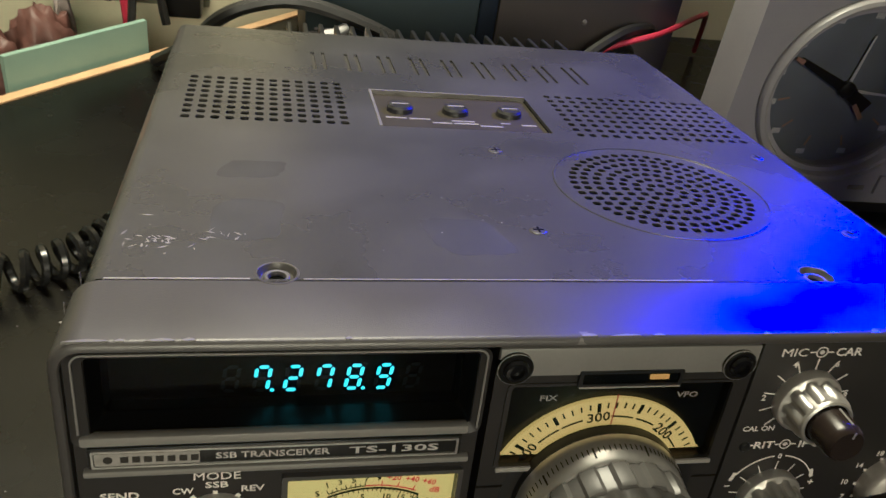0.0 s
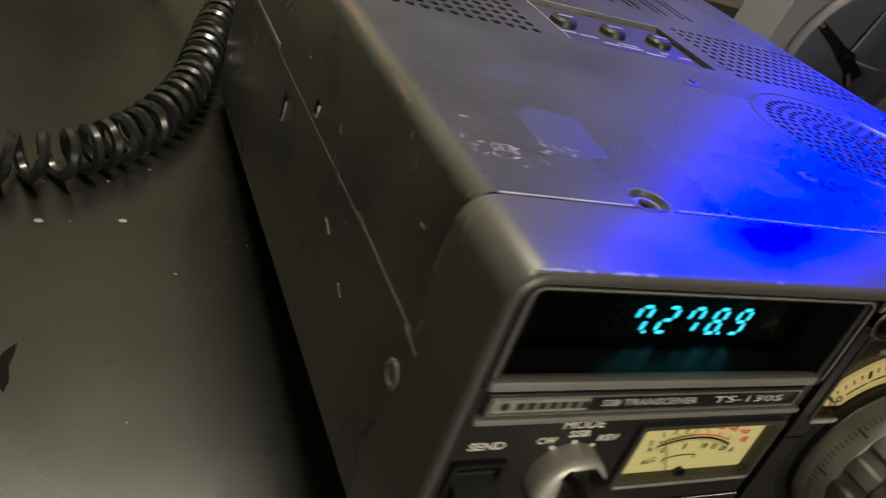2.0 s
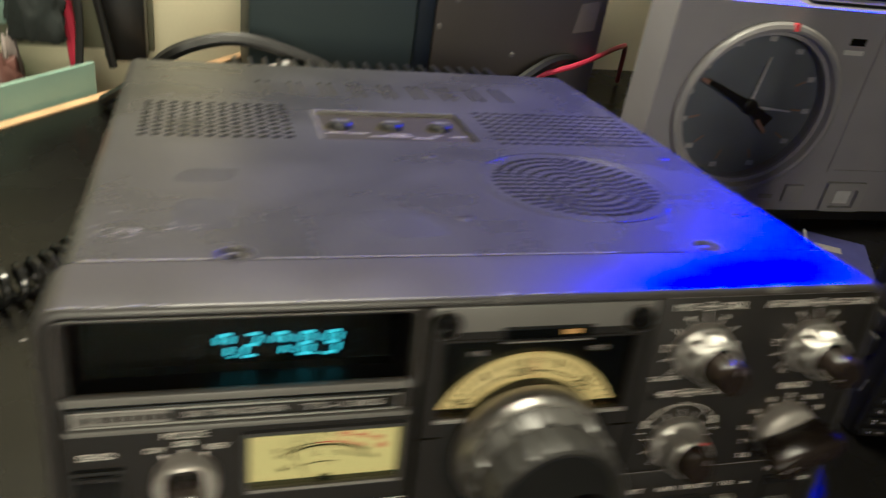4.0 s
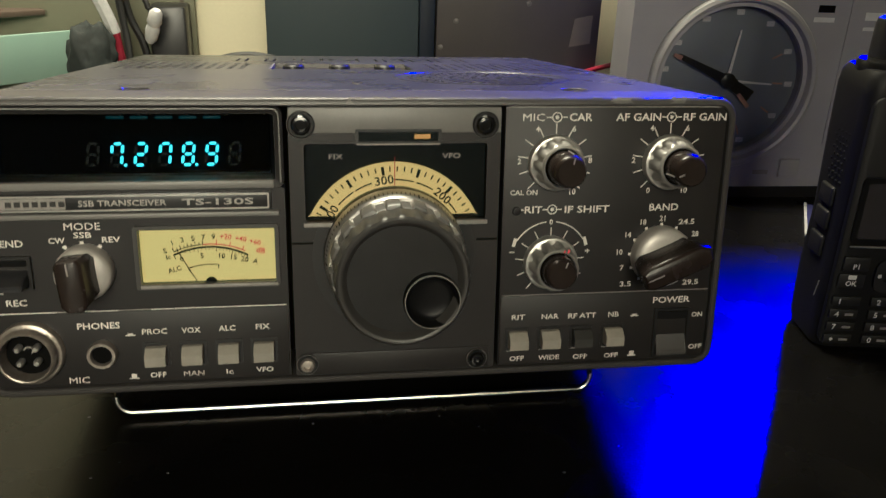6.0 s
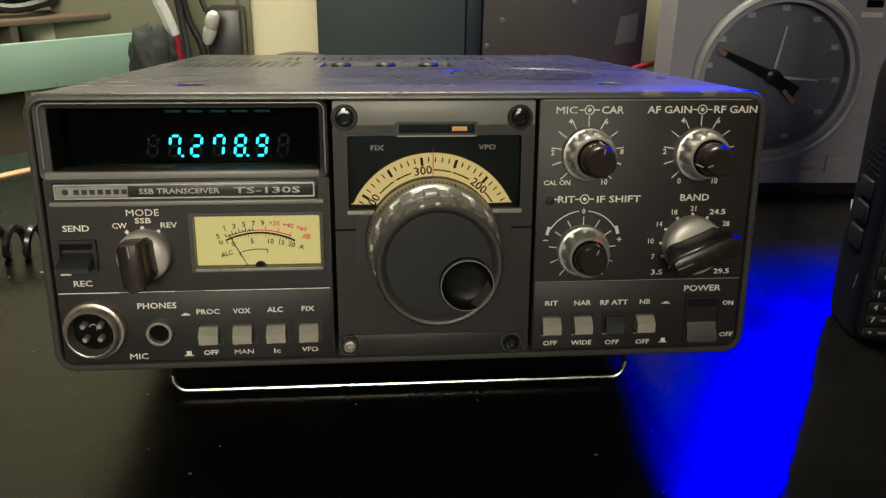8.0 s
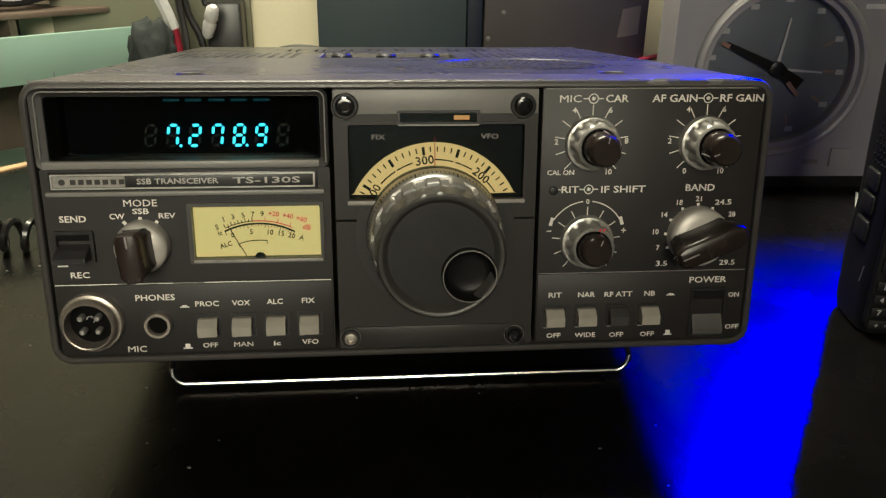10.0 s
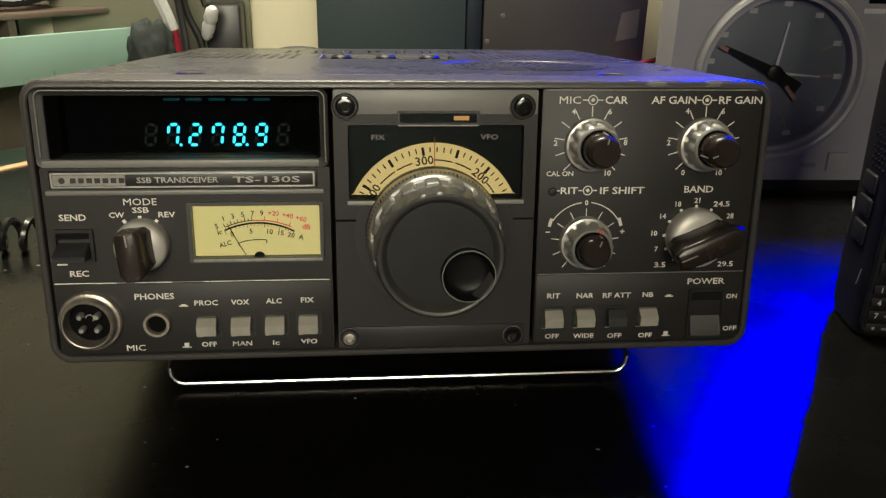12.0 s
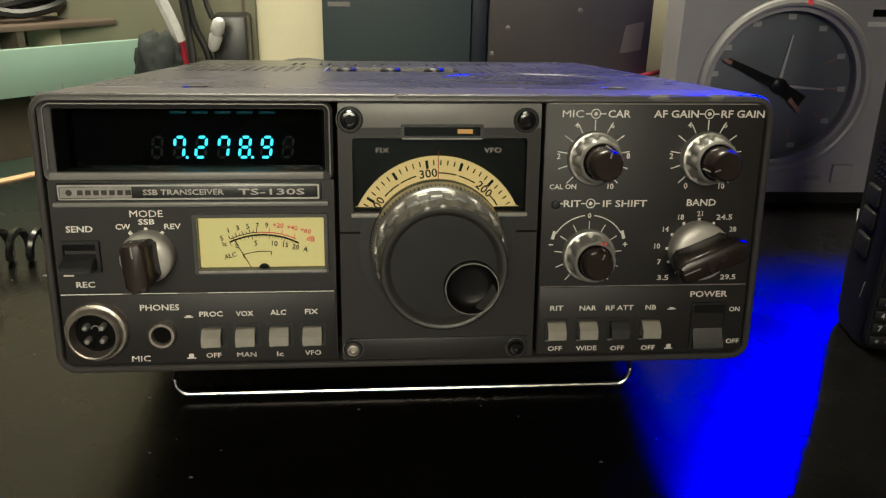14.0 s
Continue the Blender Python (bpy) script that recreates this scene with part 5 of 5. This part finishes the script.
ad = thing("glass_adapter", pose(-0.2130, 0.0895, 0.0), "dark glossy round adapter with a pale centre", "adapter")
part("body", lathe_up(0, 0, [(10, 0), (13.5, 1.5), (14, 7), (12.5, 11.5), (9, 14), (5.4, 14.4)], 32), M_GLOSSBLACK, ad)
part("ring", lathe_up(0, 0, [(9.6, 13.6), (9.4, 14.6), (8.6, 14.8), (8.2, 14)], 32), M_BAR, ad)
part("pale_centre", lathe_up(0, 0, [(3.6, 14.2), (3.4, 15.4), (2.4, 15.8)], 16), M_PALE, ad)
part("neck", box(-5, 8, 10, 24, 2, 13, bevel=3, seg=3), M_SMOKE, ad)
dent = link_mesh("desk_gouge", add_loft(bmesh.new(), [[(-195.2 + x, 100.4 + y, z) for x, y in ((3.2, 9), (-0.5, 5), (-2.6, 0), (-2.2, -5), (0.6, -9.5), (1.8, -5), (1.4, 0), (2.6, 4))] for z in (0.02, 0.12)]), M_VOID)
tagged(dent, "black crescent gouge in the desk top", "gouge")
random.seed(9)
bm = bmesh.new()
for x, y in [(-188, 164), (-161, 167)] + [(random.uniform(-260, 150), random.uniform(-110, 200)) for _ in range(60)]:
    r = random.uniform(0.2, 0.5) if x not in (-188, -161) else 1.0
    add_loft(bm, [[(x + r * 1.6 * math.cos(a), y + r * math.sin(a), z) for a in (0, 1.1, 2.2, 3.2, 4.4, 5.4)] for z in (0.0, 0.15)])
dust = link_mesh("dust_specks", bm, M_WORN2)
tagged(dust, "pale dust specks scattered over the desk", "dust", kind="stuff")

# ---- clutter beyond the desk's angled edge ----
M_MINT = mat("mint_green_plastic", (0.27, 0.37, 0.295), 0.5, vary=0.08, scale=20)
M_TISSUE = mat("greyish_tissue", (0.32, 0.28, 0.25), 0.8, vary=0.3, scale=60)
M_OLIVE = mat("olive_brown_wood", (0.075, 0.062, 0.032), 0.6, vary=0.3, scale=14)
M_CLOTH = mat("brown_leather", (0.085, 0.042, 0.024), 0.5, vary=0.5, scale=45, bump=0.6, grain=200)
M_CLOTH_DARK = mat("dark_slate_cloth", (0.020, 0.024, 0.024), 0.8, vary=0.4, scale=60, bump=0.6, grain=300)
ANG = 36.0
RACK = pose(-0.307, 0.424, 0.0, 0, 0, ANG)


def lump(sx, sy, sz, seed, amp=0.35, freq=2.2):
    bm = bmesh.new()
    bmesh.ops.create_icosphere(bm, subdivisions=4, radius=1.0)
    for v in bm.verts:
        k = 1 + amp * noise.fractal(v.co * freq + Vector((seed, 0, 0)), 1.0, 2.0, 4)
        v.co = Vector((v.co.x * sx * k, v.co.y * sy * k, max(v.co.z, -0.5) * sz * k))
    return bm


rack = thing("storage_rack", RACK, "mint green storage rack with a tray beyond the desk", "rack")
part("upper_panel", box(-300, 128, 0, 5, 37, 75, bevel=1.2), M_MINT, rack)
part("upper_tray", box(-300, 128, 5, 130, 37, 41, bevel=1), M_MINT, rack)
part("upper_back", box(-300, 118, 126, 130, 41, 60, bevel=1), M_MINT, rack)
part("upper_end", box(124, 128, 5, 60, 41, 66, bevel=1), M_MINT, rack)
edge_side = [RACK.inverted() @ Vector(((-36.5 - 0.711 * d - 0.704 * off) / 1000, (559 - 0.704 * d + 0.711 * off) / 1000, 0)) for d, off in ((158, 13), (158, 17), (262, 17), (262, 13))]
part("lower_panel", slab([(p.x * 1000, p.y * 1000) for p in edge_side], -52, 22), M_MINT, rack)
part("lower_tray", box(-300, 150, -30, 130, -52, -48, bevel=1), M_MINT, rack)
for u in (-290, 116):
    part("upright", box(u, u + 9, 110, 124, -750, 37), M_OLIVE, rack)
    part("upright", box(u, u + 9, -26, -14, -750, -52), M_OLIVE, rack)
part("rear_board", box(-300, 150, 130, 136, -750, 60), M_OLIVE, rack)
POUCH = "crumpled brown leather pouch lying in the mint rack"
for k, (u, v, z, sx, sy, sz, m, nm, lb) in enumerate(((83, -28, -48, 27, 21, 50, M_CLOTH, "leather_pouch", POUCH), (42, -38, -48, 20, 18, 46, M_CLOTH, "leather_pouch", POUCH),
                                                      (106, -8, -48, 8, 7, 56, M_TISSUE, "crumpled_tissue", "crumpled greyish tissue beside the leather pouches"))):
    ob = link_mesh(nm, lump(sx, sy, sz, k * 3.7, 0.30, 2.6), m, angle=85)
    ob.matrix_world = RACK @ pose(u / 1000, v / 1000, z / 1000 + 0.48 * sz / 1000)
    tagged(ob, lb, "pouch" if "pouch" in nm else "tissue")
shelf = thing("wall_shelf", RACK, "brown wooden shelf behind the mint rack", "shelf")
part("board", box(-340, 118, 60, 128, 80, 85, bevel=1), mat("brown_shelf_wood", (0.10, 0.076, 0.046), 0.55, vary=0.25, scale=18), shelf)
for u in (-260, -110, 34):
    part("upright", box(u, u + 6, 64, 124, 41, 80), M_OLIVE, shelf)
part("back_board", box(-340, 136, 126, 132, 42, 150), M_OLIVE, shelf)
def at_tray(u, v, z):
    p = RACK @ Vector((u / 1000, v / 1000, z / 1000))
    return p
for k, (u, v, s1, s2, s3) in enumerate(((-40, 94, 50, 26, 26), (50, 94, 40, 24, 22), (-140, 94, 50, 26, 30))):
    ob = link_mesh("cable_bundle", tube(smooth_path([(math.cos(a * 0.9) * (s1 - a), math.sin(a * 0.9) * (s2 - a * 0.6), 5 + a * 1.1 + 3 * math.sin(a * 2.1)) for a in range(0, 22)], 5), 4.2, 7), M_CABLE)
    ob.matrix_world = Matrix.Translation(at_tray(u, v, 85)) @ Matrix.Rotation(radians(ANG), 4, "Z")
    tagged(ob, "bundle of black cable coiled on the shelf", "cable", "cables on the shelf")
cable("red_test_lead", [(-172, 486, -200), (-174, 492, -60), (-176, 498, 0), (-180, 500, 50), (-183, 500, 80)], 4.4, M_REDW, "red test lead hanging past the tray", "lead")
cable("white_lead", [(-182, 500, 72), (-186, 499, 86), (-195, 496, 112), (-206, 492, 150), (-212, 490, 220)], 5.4, M_PALE, "white sleeved lead hanging past the tray", "lead")
cable("black_lead", [(-150, 500, 3), (-160, 505, 60), (-172, 505, 100), (-178, 500, 220)], 3.2, M_CABLE, "black lead hanging before the wall", "lead")
cable("black_lead", [(-172, 478, 3), (-170, 490, 50), (-176, 500, 100), (-190, 500, 220)], 3.0, M_CABLE, "black lead hanging before the wall", "lead")
cable("grey_lead", [(-184, 512, 40), (-188, 512, 80), (-198, 508, 120), (-212, 500, 210)], 3.4, M_HAND, "grey lead hanging past the tray", "lead")
sack = link_mesh("cloth_sack", lump(20, 14, 34, 21.3, 0.25, 2.0), M_CLOTH_DARK, angle=85)
sack.matrix_world = pose(-0.196, 0.474, 0.050)
tagged(sack, "crumpled dark cloth sack hanging on the leads", "sack")
pl = thing("cream_plug", pose(-0.150, 0.498, 0.078, 25, 20, 0), "cream plastic plug hanging on a dark lead", "plug")
part("shell", lathe_up(0, 0, [(3, -16), (5, -13), (6, -2), (4.6, 2), (6.2, 5), (5.4, 14), (3, 17)], 16), M_PALE, pl)
cable("dark_lead", [(-153, 501, 92), (-160, 506, 120), (-168, 508, 230)], 2.4, M_CABLE, "dark lead holding a cream plug", "lead")
box_d = thing("dark_wall_box", pose(-0.142, 0.520, 0.0), "dark plastic box fixed before the wall", "box")
part("body", box(-16, 16, 0, 38, 0, 92, bevel=3), M_BLACK, box_d)
pan = thing("olive_board", pose(-0.18, 0.548, 0.0), "olive painted board leaning against the wall", "board")
part("board", box(-120, 58, 0, 9, 0, 190, bevel=1), mat("olive_paint", (0.165, 0.165, 0.085), 0.7, vary=0.1, scale=12), pan)
part("board_edge_line", box(46, 49, -0.8, 0.4, 0, 188), M_OLIVE, pan)
